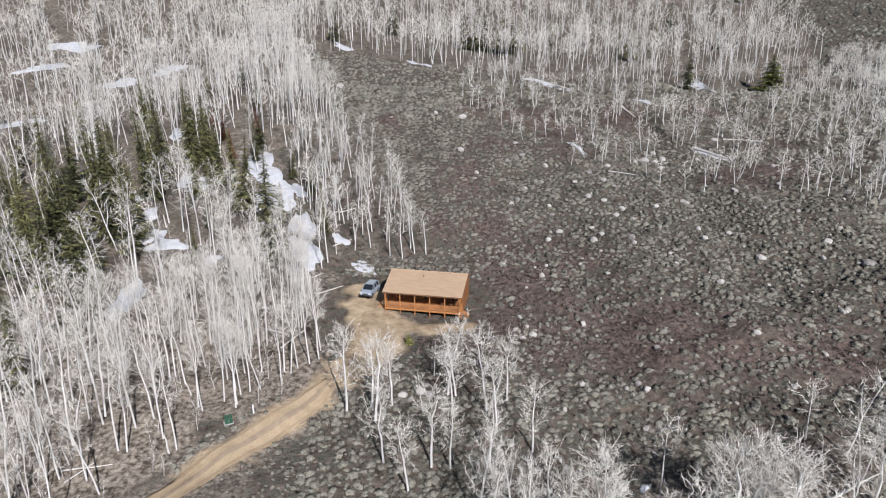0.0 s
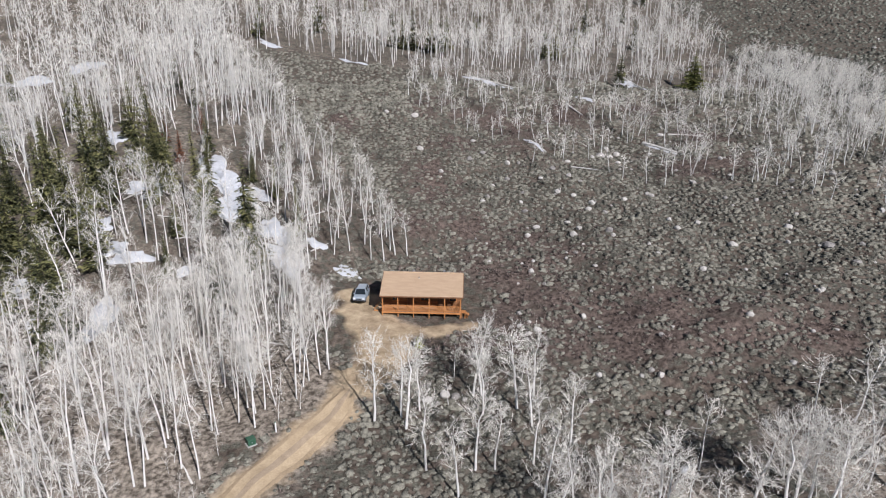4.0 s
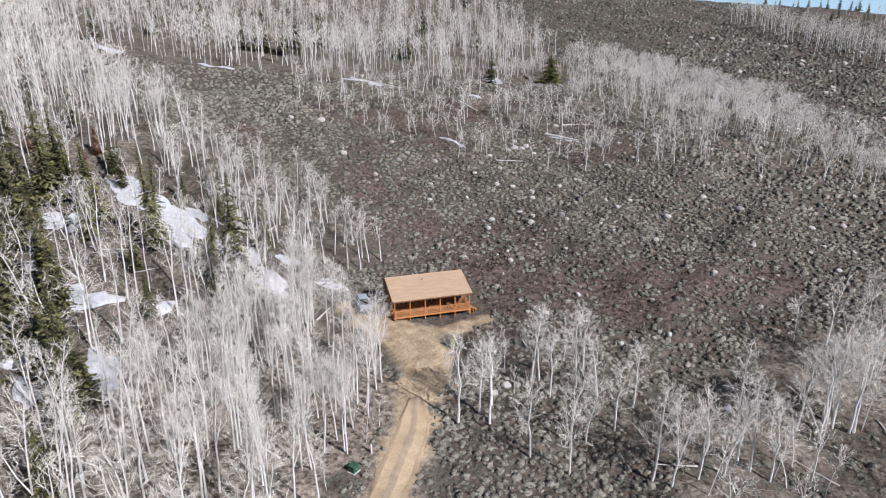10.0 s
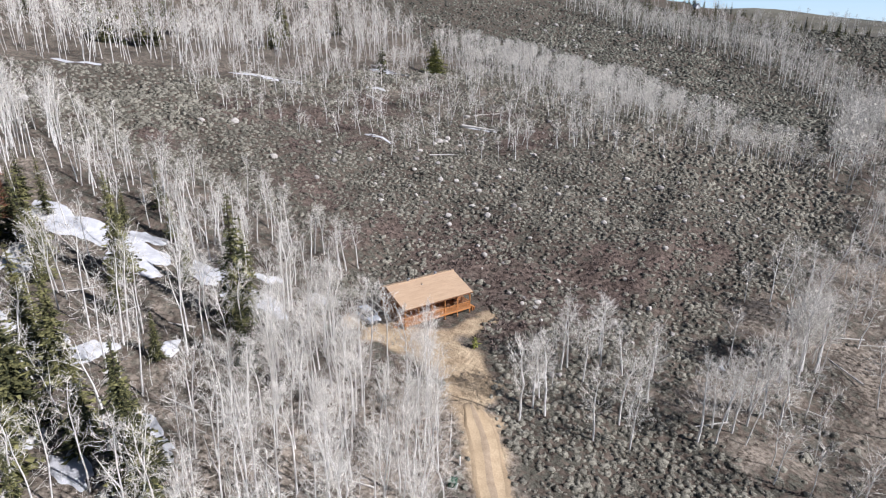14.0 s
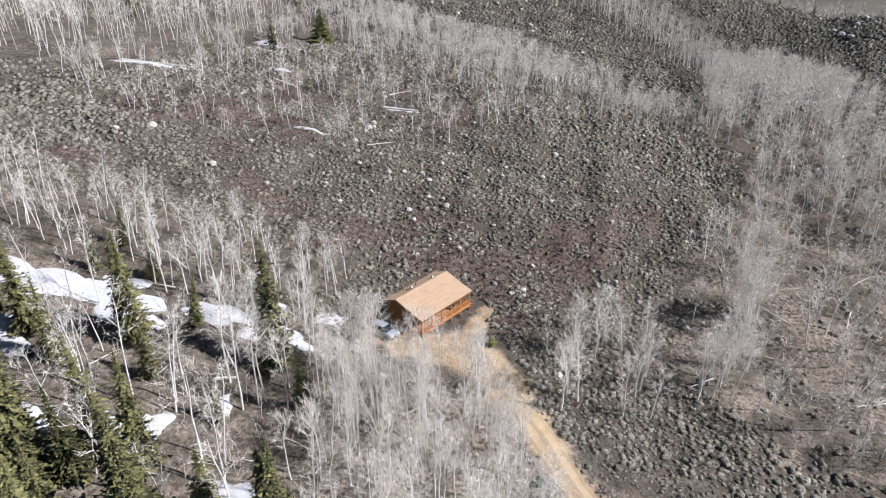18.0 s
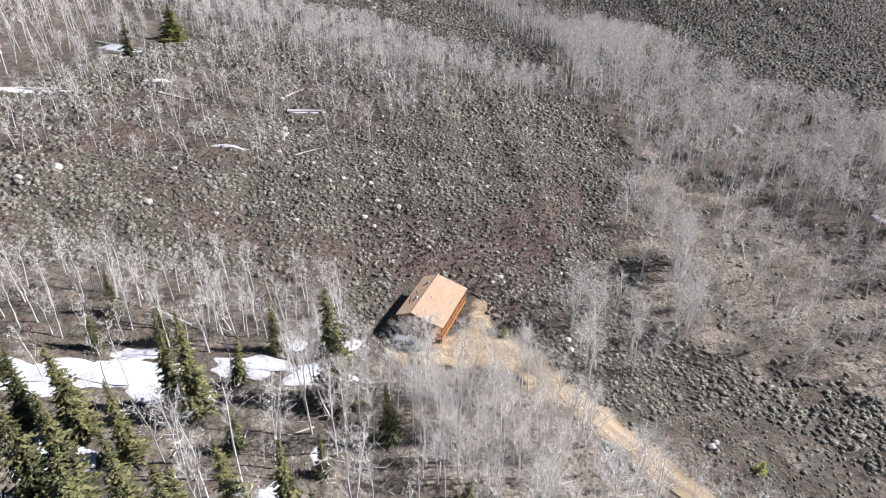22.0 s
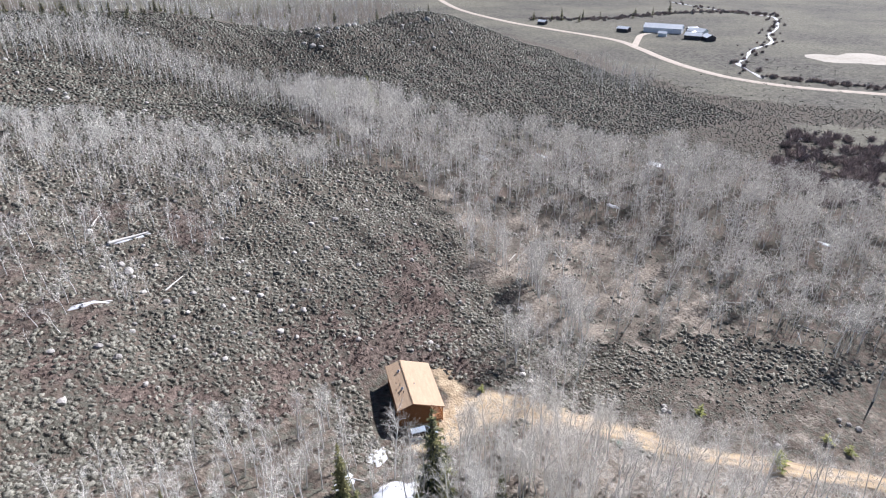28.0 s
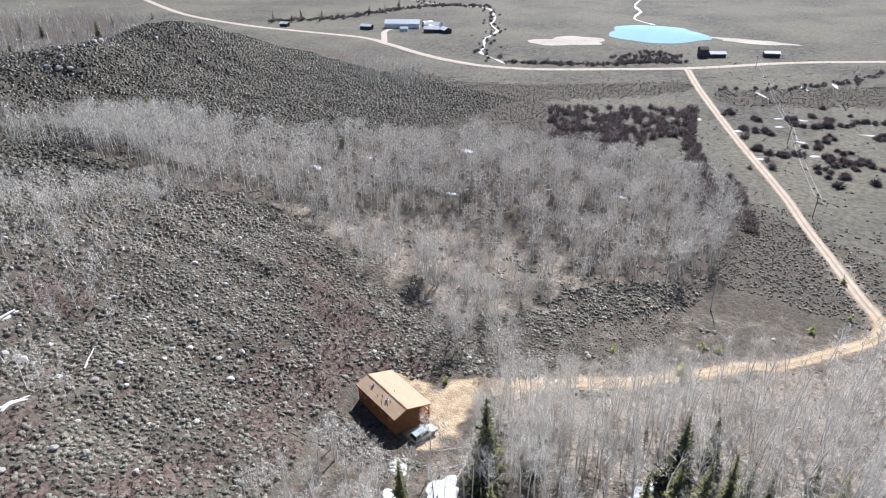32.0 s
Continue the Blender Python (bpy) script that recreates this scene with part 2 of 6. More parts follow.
M_DARKWOOD = material("shaded_door_paint", (0.1, 0.05, 0.025), (0.18, 0.09, 0.045), 2, 0.6)
M_STEEL = material("galvanised_steel", (0.45, 0.46, 0.47), (0.66, 0.67, 0.68), 4, 0.35, 0.9)
M_PIPE = material("black_vent_pipe", (0.02, 0.02, 0.02), (0.05, 0.05, 0.05), 4, 0.5)
M_CAR = material("silver_blue_car_paint", (0.42, 0.48, 0.54), (0.48, 0.54, 0.6), 3, 0.3, 0.2, spec=0.5)
M_TYRE = material("tyre_rubber", (0.015, 0.015, 0.015), (0.04, 0.04, 0.04), 5, 0.85)
M_TRIM = material("black_car_trim", (0.02, 0.02, 0.022), (0.05, 0.05, 0.05), 5, 0.5)
M_LAMP_RED = material("red_tail_lamp", (0.3, 0.01, 0.01), (0.4, 0.02, 0.02), 4, 0.2)
M_LAMP_CLEAR = material("clear_headlamp", (0.6, 0.6, 0.6), (0.75, 0.75, 0.75), 4, 0.15)
M_BOXGREEN = material("utility_green_paint", (0.025, 0.075, 0.045), (0.05, 0.12, 0.075), 3, 0.5)
M_CONCRETE = material("concrete_pad", (0.35, 0.34, 0.32), (0.5, 0.49, 0.46), 3, 0.9)
M_WHITE = material("white_plastic", (0.7, 0.7, 0.68), (0.82, 0.82, 0.8), 3, 0.5)
M_POLE = material("weathered_pole_wood", (0.12, 0.1, 0.085), (0.24, 0.2, 0.17), 3, 0.9)
M_WIRE = material("grey_power_wire", (0.4, 0.4, 0.4), (0.55, 0.55, 0.55), 3, 0.4, 0.8)
M_BARNMETAL = material("pale_metal_sheeting", (0.68, 0.72, 0.75), (0.84, 0.86, 0.88), 0.4, 0.45, 0.0)
M_BARNWOOD = material("dark_barn_boards", (0.06, 0.05, 0.055), (0.14, 0.12, 0.12), 0.8, 0.85)
M_BANK = material("dry_silt_bank", (0.32, 0.285, 0.235), (0.52, 0.475, 0.4), 0.05, 0.95, fine=0.6)


def glass_material(name, colour, rough):
    m = material(name, colour, colour, 1, rough, 0.0, spec=0.8)
    return m


M_GLASS = glass_material("dark_window_glass", (0.02, 0.025, 0.03), 0.04)
M_WATER = material("pond_water", (0.36, 0.58, 0.62), (0.44, 0.66, 0.7), 0.01, 0.08, 0.0, spec=0.6, bump=0.05, bump_scale=0.8, fine=0.1)


# ---- builders ----
def mesh_from(name, verts, faces, mats, index=None, smooth=False):
    me = bpy.data.meshes.new(name)
    me.from_pydata([tuple(v) for v in verts], [], faces)
    for m in mats:
        me.materials.append(m)
    if index is not None:
        me.polygons.foreach_set("material_index", index)
    if smooth:
        me.polygons.foreach_set("use_smooth", [True] * len(me.polygons))
    me.update()
    return me


def tri_mesh(name, v, f, mats, mi=None):
    """A mesh from arrays of corners and triangles."""
    me = bpy.data.meshes.new(name)
    n = len(f)
    me.vertices.add(len(v))
    me.vertices.foreach_set("co", np.asarray(v, np.float32).ravel())
    me.loops.add(3 * n)
    me.loops.foreach_set("vertex_index", np.asarray(f, np.int32).ravel())
    me.polygons.add(n)
    me.polygons.foreach_set("loop_start", np.arange(0, 3 * n, 3, dtype=np.int32))
    for m in mats:
        me.materials.append(m)
    if mi is not None:
        me.polygons.foreach_set("material_index", np.asarray(mi, np.int32))
    me.update(calc_edges=True)
    return me


def part(name, bm, material, parent, label=""):
    """Links a bmesh (or a mesh) as one mesh object under a thing or a part."""
    if isinstance(bm, bmesh.types.BMesh):
        me = bpy.data.meshes.new(name)
        bm.normal_update()
        bm.to_mesh(me)
        bm.free()
    else:
        me = bm
    if material and not len(me.materials):
        me.materials.append(material)
    ob = new(name, me)
    ob.parent = parent
    return tagged(ob, label)


def empty(name, m, label, category, group="", kind=""):
    ob = new(name)
    ob.empty_display_size = 0.3
    ob.matrix_world = m
    return tagged(ob, label, category, group, kind)


def box(x0, x1, y0, y1, z0, z1, bevel=0.0, bm=None):
    bm = bm or bmesh.new()
    r = bmesh.ops.create_cube(bm, size=1.0)
    bmesh.ops.scale(bm, vec=(x1 - x0, y1 - y0, z1 - z0), verts=r["verts"])
    bmesh.ops.translate(bm, vec=((x0 + x1) / 2, (y0 + y1) / 2, (z0 + z1) / 2), verts=r["verts"])
    if bevel:
        edges = list({e for v in r["verts"] for e in v.link_edges})
        bmesh.ops.bevel(bm, geom=edges, offset=bevel, segments=1, affect="EDGES")
    return bm


def rod(a, b, r0, r1=None, sides=8, bm=None):
    bm = bm or bmesh.new()
    a, b = Vector(a), Vector(b)
    q = (b - a).to_track_quat("Z", "Y").to_matrix().to_4x4()
    bmesh.ops.create_cone(bm, cap_ends=True, segments=sides, radius1=r0, radius2=r0 if r1 is None else r1, depth=(b - a).length,
                          matrix=Matrix.Translation((a + b) / 2) @ q)
    return bm


# ---- lie of the land ----
# broad hills and small knolls: x, y, spread, height
HILLS = [
    (-20, 190, 70, 12), (60, 160, 60, 11.1), (-90, 170, 70, -8.2), (120, 230, 90, 5), (0, 330, 130, -33.4),
    (180, 370, 150, 53.9), (-150, 300, 130, 76.5), (-60, 100, 50, 6.7), (40, 100, 40, 2.4), (85, 95, 45, 7.4),
    (200, 170, 50, 8.4), (290, 190, 80, 5.6), (280, 20, 60, 7.8), (180, 30, 50, 9), (-30, 50, 40, -6.1),
    (100, 10, 45, 3.4), (-100, 70, 60, 2.1), (340, 100, 70, 25.3), (420, 260, 110, 58), (220, -60, 60, 6.1),
    (0, 120, 35, -6.6), (130, 130, 40, 1.9), (20, 30, 40, 0.9), (60, 500, 120, 92.8), (368, 188, 58, -18),
]
KNOLLS = [
    (49, 91, 22, -1.1), (57, 133, 22, -3.1), (0, 160, 28, -0), (-40, 245, 40, -1.5), (215, 176, 35, -3.5),
    (70, -35, 35, 5.5), (45, 5, 25, -3.3), (-17, 26, 25, 4.5), (240, 80, 45, -8.3), (150, 70, 40, 3.9),
    (0, 96, 14, -2.8), (290, 22, 30, -0.4), (-5, 78, 14, 2.1), (96, 188, 30, -0.1), (335, -80, 50, 21),
    (20, 54, 20, -1.4), (310, 220, 50, 2.4), (320, -50, 30, 12.6), (345, -105, 30, 4.1), (-200, 400, 100, 40.8),
    (290, 10, 22, 11.4), (240, 310, 45, 9.4),
]
RNG = np.random.default_rng(7)
WAVES = [(RNG.uniform(0, 6.28), RNG.uniform(0, 6.28), w, a) for w, a in
         ((31, 0.35), (23, 0.3), (17, 0.2), (13, 0.18), (9.5, 0.13), (7.2, 0.1), (6.1, 0.08), (27, 0.3), (11, 0.14), (8.3, 0.1))]


def noise2(x, y, size, seed):
    """Smooth noise between about -1 and 1 with features of the given size."""
    r = np.random.default_rng(seed)
    s = 0
    for k in range(7):
        a, p, w = r.uniform(0, 6.28), r.uniform(0, 6.28), size * r.uniform(0.7, 1.8)
        s = s + np.sin((x * math.cos(a) + y * math.sin(a)) * 6.283 / w + p + 1.3 * np.sin((x * math.sin(a) - y * math.cos(a)) * 6.283 / (w * 1.7)))
    return s / 4.0


def land(x, y):
    z = 7.5 + 0 * x
    for hx, hy, r, h in HILLS + KNOLLS:
        z = z + h * np.exp(-((x - hx) ** 2 + (y - hy) ** 2) / (2 * r * r))
    rough = np.clip((z - 8) / 8, 0.05, 1)
    flat = np.exp(-((x + 6) ** 2 + (y - 86) ** 2) / (2 * 14 ** 2))
    for a, p, w, h in WAVES:
        z = z + h * rough * (1 - 0.9 * flat) * np.sin((x * math.cos(a) + y * math.sin(a)) * 6.283 / w + p)
    # far country beyond the valley
    d = np.hypot(x - 100, y + 100)
    far = np.clip((d - 900) / 2500, 0, 1)
    return z + far * (25 + 45 * noise2(x, y, 1700, 3)) * (1 + 0.6 * (x > 400))


def spaced(lo, a, b, hi, step):
    mid = np.arange(a, b + 0.1, step)
    up, dn, s = [b], [a], step
    while up[-1] < hi:
        s *= 1.12
        up.append(up[-1] + s)
    s = step
    while dn[-1] > lo:
        s *= 1.12
        dn.append(dn[-1] - s)
    return np.array(dn[:0:-1] + list(mid) + up[1:])


GX, GY = spaced(-4500, -110, 250, 4500, 2.2), spaced(-4500, -100, 260, 4500, 2.2)
GX = np.unique(np.concatenate([GX, np.arange(-34, 12, 1.0)]))
GY = np.unique(np.concatenate([GY, np.arange(54, 104, 1.0)]))
GRID = land(*np.meshgrid(GX, GY, indexing="ij"))


def Z(x, y):
    """Height of the ground sheet."""
    x, y = np.asarray(x, float), np.asarray(y, float)
    i = np.clip(np.searchsorted(GX, x) - 1, 0, len(GX) - 2)
    j = np.clip(np.searchsorted(GY, y) - 1, 0, len(GY) - 2)
    u, v = (x - GX[i]) / (GX[i + 1] - GX[i]), (y - GY[j]) / (GY[j + 1] - GY[j])
    return GRID[i, j] * (1 - u) * (1 - v) + GRID[i + 1, j] * u * (1 - v) + GRID[i, j + 1] * (1 - u) * v + GRID[i + 1, j + 1] * u * v


def inside(poly, x, y):
    c = np.zeros(np.shape(x), bool)
    n = len(poly)
    for k in range(n):
        (x0, y0), (x1, y1) = poly[k], poly[k - 1]
        if y0 != y1:
            c ^= ((y0 > y) != (y1 > y)) & (x < (x1 - x0) * (y - y0) / (y1 - y0) + x0)
    return c


def smooth_line(pts, step):
    """Catmull-Rom line through the points, resampled."""
    p = [np.array(q, float) for q in pts]
    p = [2 * p[0] - p[1]] + p + [2 * p[-1] - p[-2]]
    out = []
    for i in range(1, len(p) - 2):
        n = max(2, int(np.linalg.norm(p[i + 1] - p[i]) / step))
        for k in range(n):
            t = k / n
            out.append(0.5 * (2 * p[i] + (p[i + 1] - p[i - 1]) * t + (2 * p[i - 1] - 5 * p[i] + 4 * p[i + 1] - p[i + 2]) * t * t
                              + (3 * p[i] - p[i - 1] - 3 * p[i + 1] + p[i + 2]) * t ** 3))
    return np.array(out + [p[-2]])


def line_distance(line, x, y):
    d = np.full(np.shape(x), 1e9)
    for q in line:
        d = np.minimum(d, np.hypot(x - q[0], y - q[1]))
    return d


DRIVE = [(-7.5, 84.5), (-11, 77.5), (-14.5, 71.5), (-17.5, 66.6), (-22, 61.6), (-30.2, 52.2), (-38.5, 41), (-47, 30), (-58, 14), (-66, -1), (-70, -11), (-68.5, -21),
         (-63, -31), (-54.5, -48), (-40, -76), (-26, -104), (11, -169), (56, -252), (84, -308)]
RANCH_ROAD = [(-320, -640), (-120, -510), (-22, -427), (32, -379), (84, -314), (137, -267), (172, -240), (205, -228), (238, -228), (275, -236), (320, -251), (366, -262), (444, -250), (516, -242), (640, -250), (820, -300)]
YARD_SPINE = smooth_line([(-12.2, 93), (-10.8, 87), (-9.6, 82), (-10.2, 77.5), (-12.5, 73.5)], 1.0)
PORCH_SPINE = smooth_line([(-10, 85.5), (-5, 83.8), (0, 83.5), (3, 84)], 1.0)
BANK_SPINE = smooth_line([(10.8, 93.8), (12.7, 92.5), (14.3, 90.6), (14.6, 87.8), (13.8, 85.3)], 1.0)
drive_line, ranch_line = smooth_line(DRIVE, 1.0), smooth_line(RANCH_ROAD, 4.0)

# groves: outlines on the ground
WEST = [(-15, 72), (-18, 82), (-19, 97), (-15, 107), (-4, 107.5), (0, 109.5), (-10, 128), (-20, 148), (-33, 174), (-51, 215), (-52, 300), (-270, 330), (-270, 40), (-100, -30), (-75, -8),
        (-61, 17), (-45, 39), (-35, 53), (-27, 63), (-20, 69)]
NORTH = [(-51, 222), (-37, 234), (-12, 218), (12, 207), (36, 193), (75, 205), (105, 215), (138, 238), (150, 280), (156, 340), (175, 440), (-60, 440), (-52, 300)]
GROVE = [(4, 174), (12, 154), (24, 141), (29, 125), (44, 118), (62, 106), (74, 94), (90, 78), (100, 62), (112, 80), (122, 110), (145, 150), (165, 190), (150, 240), (105, 215), (75, 205), (36, 193), (10, 205)]
EAST = [(108, 66), (82, 54), (64, 50), (40, 58), (20, 58), (8, 54), (0, 38), (-6, 14), (-26, -8), (-26, -52), (-8, -84), (30, -88), (62, -76), (92, -52), (115, -18), (143, 18), (185, 30), (200, 52), (178, 70), (140, 72)]
BELT = [(108, 66), (95, 60), (86, 50), (76, 38), (68, 18), (55, 5), (46, -4), (28, -4), (8, 4), (-8, 7), (-21, 3), (-28, -8), (-26, -40), (-16, -68), (-8, -84), (30, -88), (62, -76), (92, -52), (115, -18), (143, 18), (185, 30), (200, 52), (178, 70), (140, 72)]
LOWER = [(-12, 67), (-9, 55), (2, 50), (12, 51), (24, 50), (44, 50), (52, 47), (40, 45), (20, 38), (8, 42), (-4, 46), (4, 62), (13, 62), (12, 74), (3, 78), (-3, 74)]
BAND = [(84, 126), (88, 108), (95, 95), (98, 80), (97, 66), (106, 56), (114, 80), (127, 104), (148, 134), (160, 165), (156, 200), (148, 240), (132, 228), (118, 182), (100, 142)]
DRAW = [(244, 239), (237, 184), (241, 144), (234, 118), (215, 95), (175, 70), (150, 55), (165, 15), (205, 38), (225, 60), (265, 100), (290, 135), (265, 190), (262, 245)]
RIDGE = [(318, 105), (330, 150), (340, 200), (350, 250), (390, 250), (380, 120), (352, 50)]
BEYOND = [(355, 30), (370, 110), (440, 150), (640, 110), (800, 0), (800, -150), (620, -190), (470, -130), (390, -60)]
STRIP = [(-26, 105), (-15, 106), (-4, 107), (-1, 108.5), (-9, 121), (-17, 132), (-26, 147), (-38, 152), (-32, 118)]
FLATS_SAGE = [(235, -150), (193, -168), (143, -203), (98, -246), (69, -269), (56, -262), (66, -232), (84, -206), (118, -165), (132, -120), (140, -90), (200, -90)]
ROAD_SAGE = [(49, -258), (13, -288), (-32, -334), (-90, -390), (-110, -340), (-70, -300), (-39, -276), (-12, -250), (31, -224), (44, -240)]
YARD = [(-16.5, 92), (-15.5, 83), (-14, 76), (-12, 71), (-7, 73), (-3, 78), (0.5, 82), (2.5, 85.5), (-9.5, 88.6), (-10, 93)]
CLEARING = [(-26, 64), (-18, 58), (-13, 48), (-15, 36), (-26, 18), (-40, 2), (-52, -7), (-62, 2), (-36, 36)]


# patches of low purple-brown brush: x, y, reach
BROWN = [(-12, 161, 7), (6, 169, 7), (20, 162, 7), (13, 173, 7), (24, 157, 7), (44, 158, 10), (66, 160, 8), (65, 121, 8), (5, 128, 7), (0, 114, 6), (9, 113, 7), (12, 106, 6), (11, 96, 6), (18, 107, 6),
         (16, 94, 7), (18, 87, 7), (24, 82, 9), (32, 77, 9), (37, 72, 9), (48, 70, 8), (26, 74, 8), (27, 140, 6), (69, 138, 7), (57, 121, 7), (28, 151, 7), (8, 84, 5), (4, 136, 6), (12, 146, 6), (13, 91, 7), (20, 99, 7), (9, 100, 6), (15, 79, 7), (4, 78, 6)]


def zone_weights(x, y):
    w = 6.0 * noise2(x, y, 9, 11)
    forest = inside(WEST, x + w * .5, y) | inside(NORTH, x, y + w)
    east = inside(EAST, x + w, y - w)
    drive_d = line_distance(drive_line[::2], x, y)
    near = np.exp(-np.maximum(drive_d - 2.2, 0) / 2.6) * (y > -60)
    # forest weight drops past y 84: dark litter plus painted shade of the firs
    litter = np.where(forest, np.where(y > 84, 0.45, 0.75), 0.0) + np.where(east, 0.38 + 0.25 * noise2(x, y, 14, 4), 0) + np.where(inside(CLEARING, x, y), 0.36 + 0.2 * noise2(x, y, 6, 17), 0)
    litter = np.where(inside(STRIP, x, y), 0.28 + 0.2 * noise2(x, y, 7, 14), litter)
    # less pale litter under the belt: paints tree shade as well as dark brush
    belt = inside(BELT, x + w * 0.5, y - w * 0.5)
    litter = np.where(belt, 0.08 + 0.25 * noise2(x, y, 14, 4), litter + 0.12 * east)
    litter = np.maximum(litter, 0.75 * near)
    litter = np.maximum(litter, np.where(inside(GROVE, x, y) | inside(BAND, x, y), 0.32 + 0.25 * noise2(x, y, 12, 8), 0))
    heath = 0.16 * noise2(x, y, 9, 5) + 0.1 * noise2(x, y, 3.5, 6)
    for hx, hy, hr in BROWN:
        heath = np.maximum(heath, 0.78 * np.exp(-((x - hx + w * 0.4) ** 2 + (y - hy - w * 0.4) ** 2) / hr ** 2) + 0.12 * noise2(x, y, 4, 19))
    heath = np.where(forest | east, 0, np.clip(heath, 0, 1))
    # heath weight here darkens the belt floor, partly as painted shade between the trees
    heath = np.where(belt, 0.24 + 0.3 * noise2(x, y, 10, 15), heath)
    valley = np.clip((-y - 84 - 0.6 * np.clip(x, -60, 120) - 0.12 * np.clip(x - 120, 0, 200) + w) / 25, 0, 1)
    valley = np.maximum(valley, np.clip((-75 - x - 0.55 * (y + 20) + w) / 20, 0, 1) * (y < 0))
    valley = np.maximum(valley, np.clip((x - 700) / 100, 0, 1))
    brush_belt = inside(FLATS_SAGE, x + w, y) | inside(ROAD_SAGE, x, y + w * 0.5)
    valley = np.where(brush_belt, np.minimum(valley, 0.1), valley)
    yd = np.minimum(line_distance(YARD_SPINE, x, y) - 3.5, line_distance(PORCH_SPINE, x, y) - 1.2) + 0.9 * noise2(x, y, 5, 41)
    yd = np.minimum(yd, drive_d - np.where(y > 56, 1.9, 0.9) + 0.6 * noise2(x, y, 4, 43))
    litter = np.maximum(litter, 0.8 - line_distance(BANK_SPINE, x, y) / 3.0)
    dirt = np.clip(0.62 - yd / 3.4, 0, 0.95) * (y > -60)
    return np.stack([np.clip(litter, 0, 1), np.clip(heath * (1 - near), 0, 1), valley, dirt], -1)


def build_ground():
    nx, ny = len(GX), len(GY)
    xx, yy = np.meshgrid(GX, GY, indexing="ij")
    v = np.stack([xx, yy, GRID], -1).reshape(-1, 3)
    i, j = np.meshgrid(np.arange(nx - 1), np.arange(ny - 1), indexing="ij")
    a = (i * ny + j).ravel()
    f = np.concatenate([np.stack([a, a + ny, a + ny + 1], 1), np.stack([a, a + ny + 1, a + 1], 1)])
    me = tri_mesh("ground", v, f, [M_GROUND])
    me.polygons.foreach_set("use_smooth", np.ones(len(f), bool))
    layer = me.color_attributes.new("zones", "FLOAT_COLOR", "POINT")
    layer.data.foreach_set("color", zone_weights(v[:, 0], v[:, 1]).astype(np.float32).ravel())
    return tagged(new("ground", me), "sage and leaf-litter hillside above a pale valley floor", "ground", kind="structure")


build_ground()


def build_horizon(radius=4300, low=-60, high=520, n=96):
    """A glowing ring painted as far air all round the horizon, behind the last hills."""
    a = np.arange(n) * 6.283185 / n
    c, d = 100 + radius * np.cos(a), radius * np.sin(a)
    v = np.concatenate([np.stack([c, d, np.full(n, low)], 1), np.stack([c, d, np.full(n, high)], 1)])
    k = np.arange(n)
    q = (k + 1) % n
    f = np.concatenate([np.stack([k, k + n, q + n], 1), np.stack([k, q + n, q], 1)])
    tagged(new("backdrop", tri_mesh("backdrop", v, f, [painted_haze_material()])), "glowing backdrop painted as pale blue air low over the horizon", "sky", kind="structure")


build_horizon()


def ribbon(name, line, widths, offset, mat, crown=0.0, across=6):
    """A strip laid on the ground along a line."""
    line = np.asarray(line)
    t = np.gradient(line, axis=0)
    t /= np.linalg.norm(t, axis=1)[:, None]
    n = np.stack([-t[:, 1], t[:, 0]], 1)
    widths = np.broadcast_to(widths, len(line))
    s = np.linspace(-0.5, 0.5, across + 1)
    px = line[:, None, 0] + n[:, None, 0] * s[None] * widths[:, None]
    py = line[:, None, 1] + n[:, None, 1] * s[None] * widths[:, None]
    pz = Z(px, py) + offset + crown * (1 - (2 * s) ** 2)[None]
    pz[:, 0] -= offset + 0.05
    pz[:, -1] -= offset + 0.05
    v = np.stack([px, py, pz], -1).reshape(-1, 3)
    m = across + 1
    i, j = np.meshgrid(np.arange(len(line) - 1), np.arange(across), indexing="ij")
    a = (i * m + j).ravel()
    f = np.concatenate([np.stack([a, a + m, a + m + 1], 1), np.stack([a, a + m + 1, a + 1], 1)])
    me = tri_mesh(name, v, f, [mat])
    me.polygons.foreach_set("use_smooth", np.ones(len(f), bool))
    return new(name, me)


def blob_patch(name, cx, cy, rx, ry, turn, mat, thick=0.2, seed=0, rings=7, segs=40, rag=0.3, lift=0.02):
    """A low patch with a ragged outline that follows the ground."""
    r = random.Random(seed)
    ph = [r.uniform(0, 6.28) for _ in range(6)]
    verts, faces = [], []
    ca, sa = math.cos(turn), math.sin(turn)
    for k in range(rings + 1):
        u = k / rings
        for s in range(segs):
            a = 6.28318 * s / segs
            w = 1 + rag * (0.5 * math.sin(2 * a + ph[0]) + 0.35 * math.sin(3 * a + ph[1]) + 0.3 * math.sin(5 * a + ph[2]) + 0.1 * math.sin(9 * a + ph[3]) + 0.07 * math.sin(14 * a + ph[4]))
            lx, ly = rx * u * w * math.cos(a), ry * u * w * math.sin(a)
            x, y = cx + ca * lx - sa * ly, cy + sa * lx + ca * ly
            verts.append((x, y, float(Z(x, y)) + lift + thick * (1 - u ** 3) - (0.12 if k == rings else 0)))
    for k in range(rings):
        for s in range(segs):
            a, b = k * segs + s, k * segs + (s + 1) % segs
            faces.append((a, a + segs, b + segs, b))
    me = mesh_from(name, verts, faces, [mat], smooth=True)
    return new(name, me)


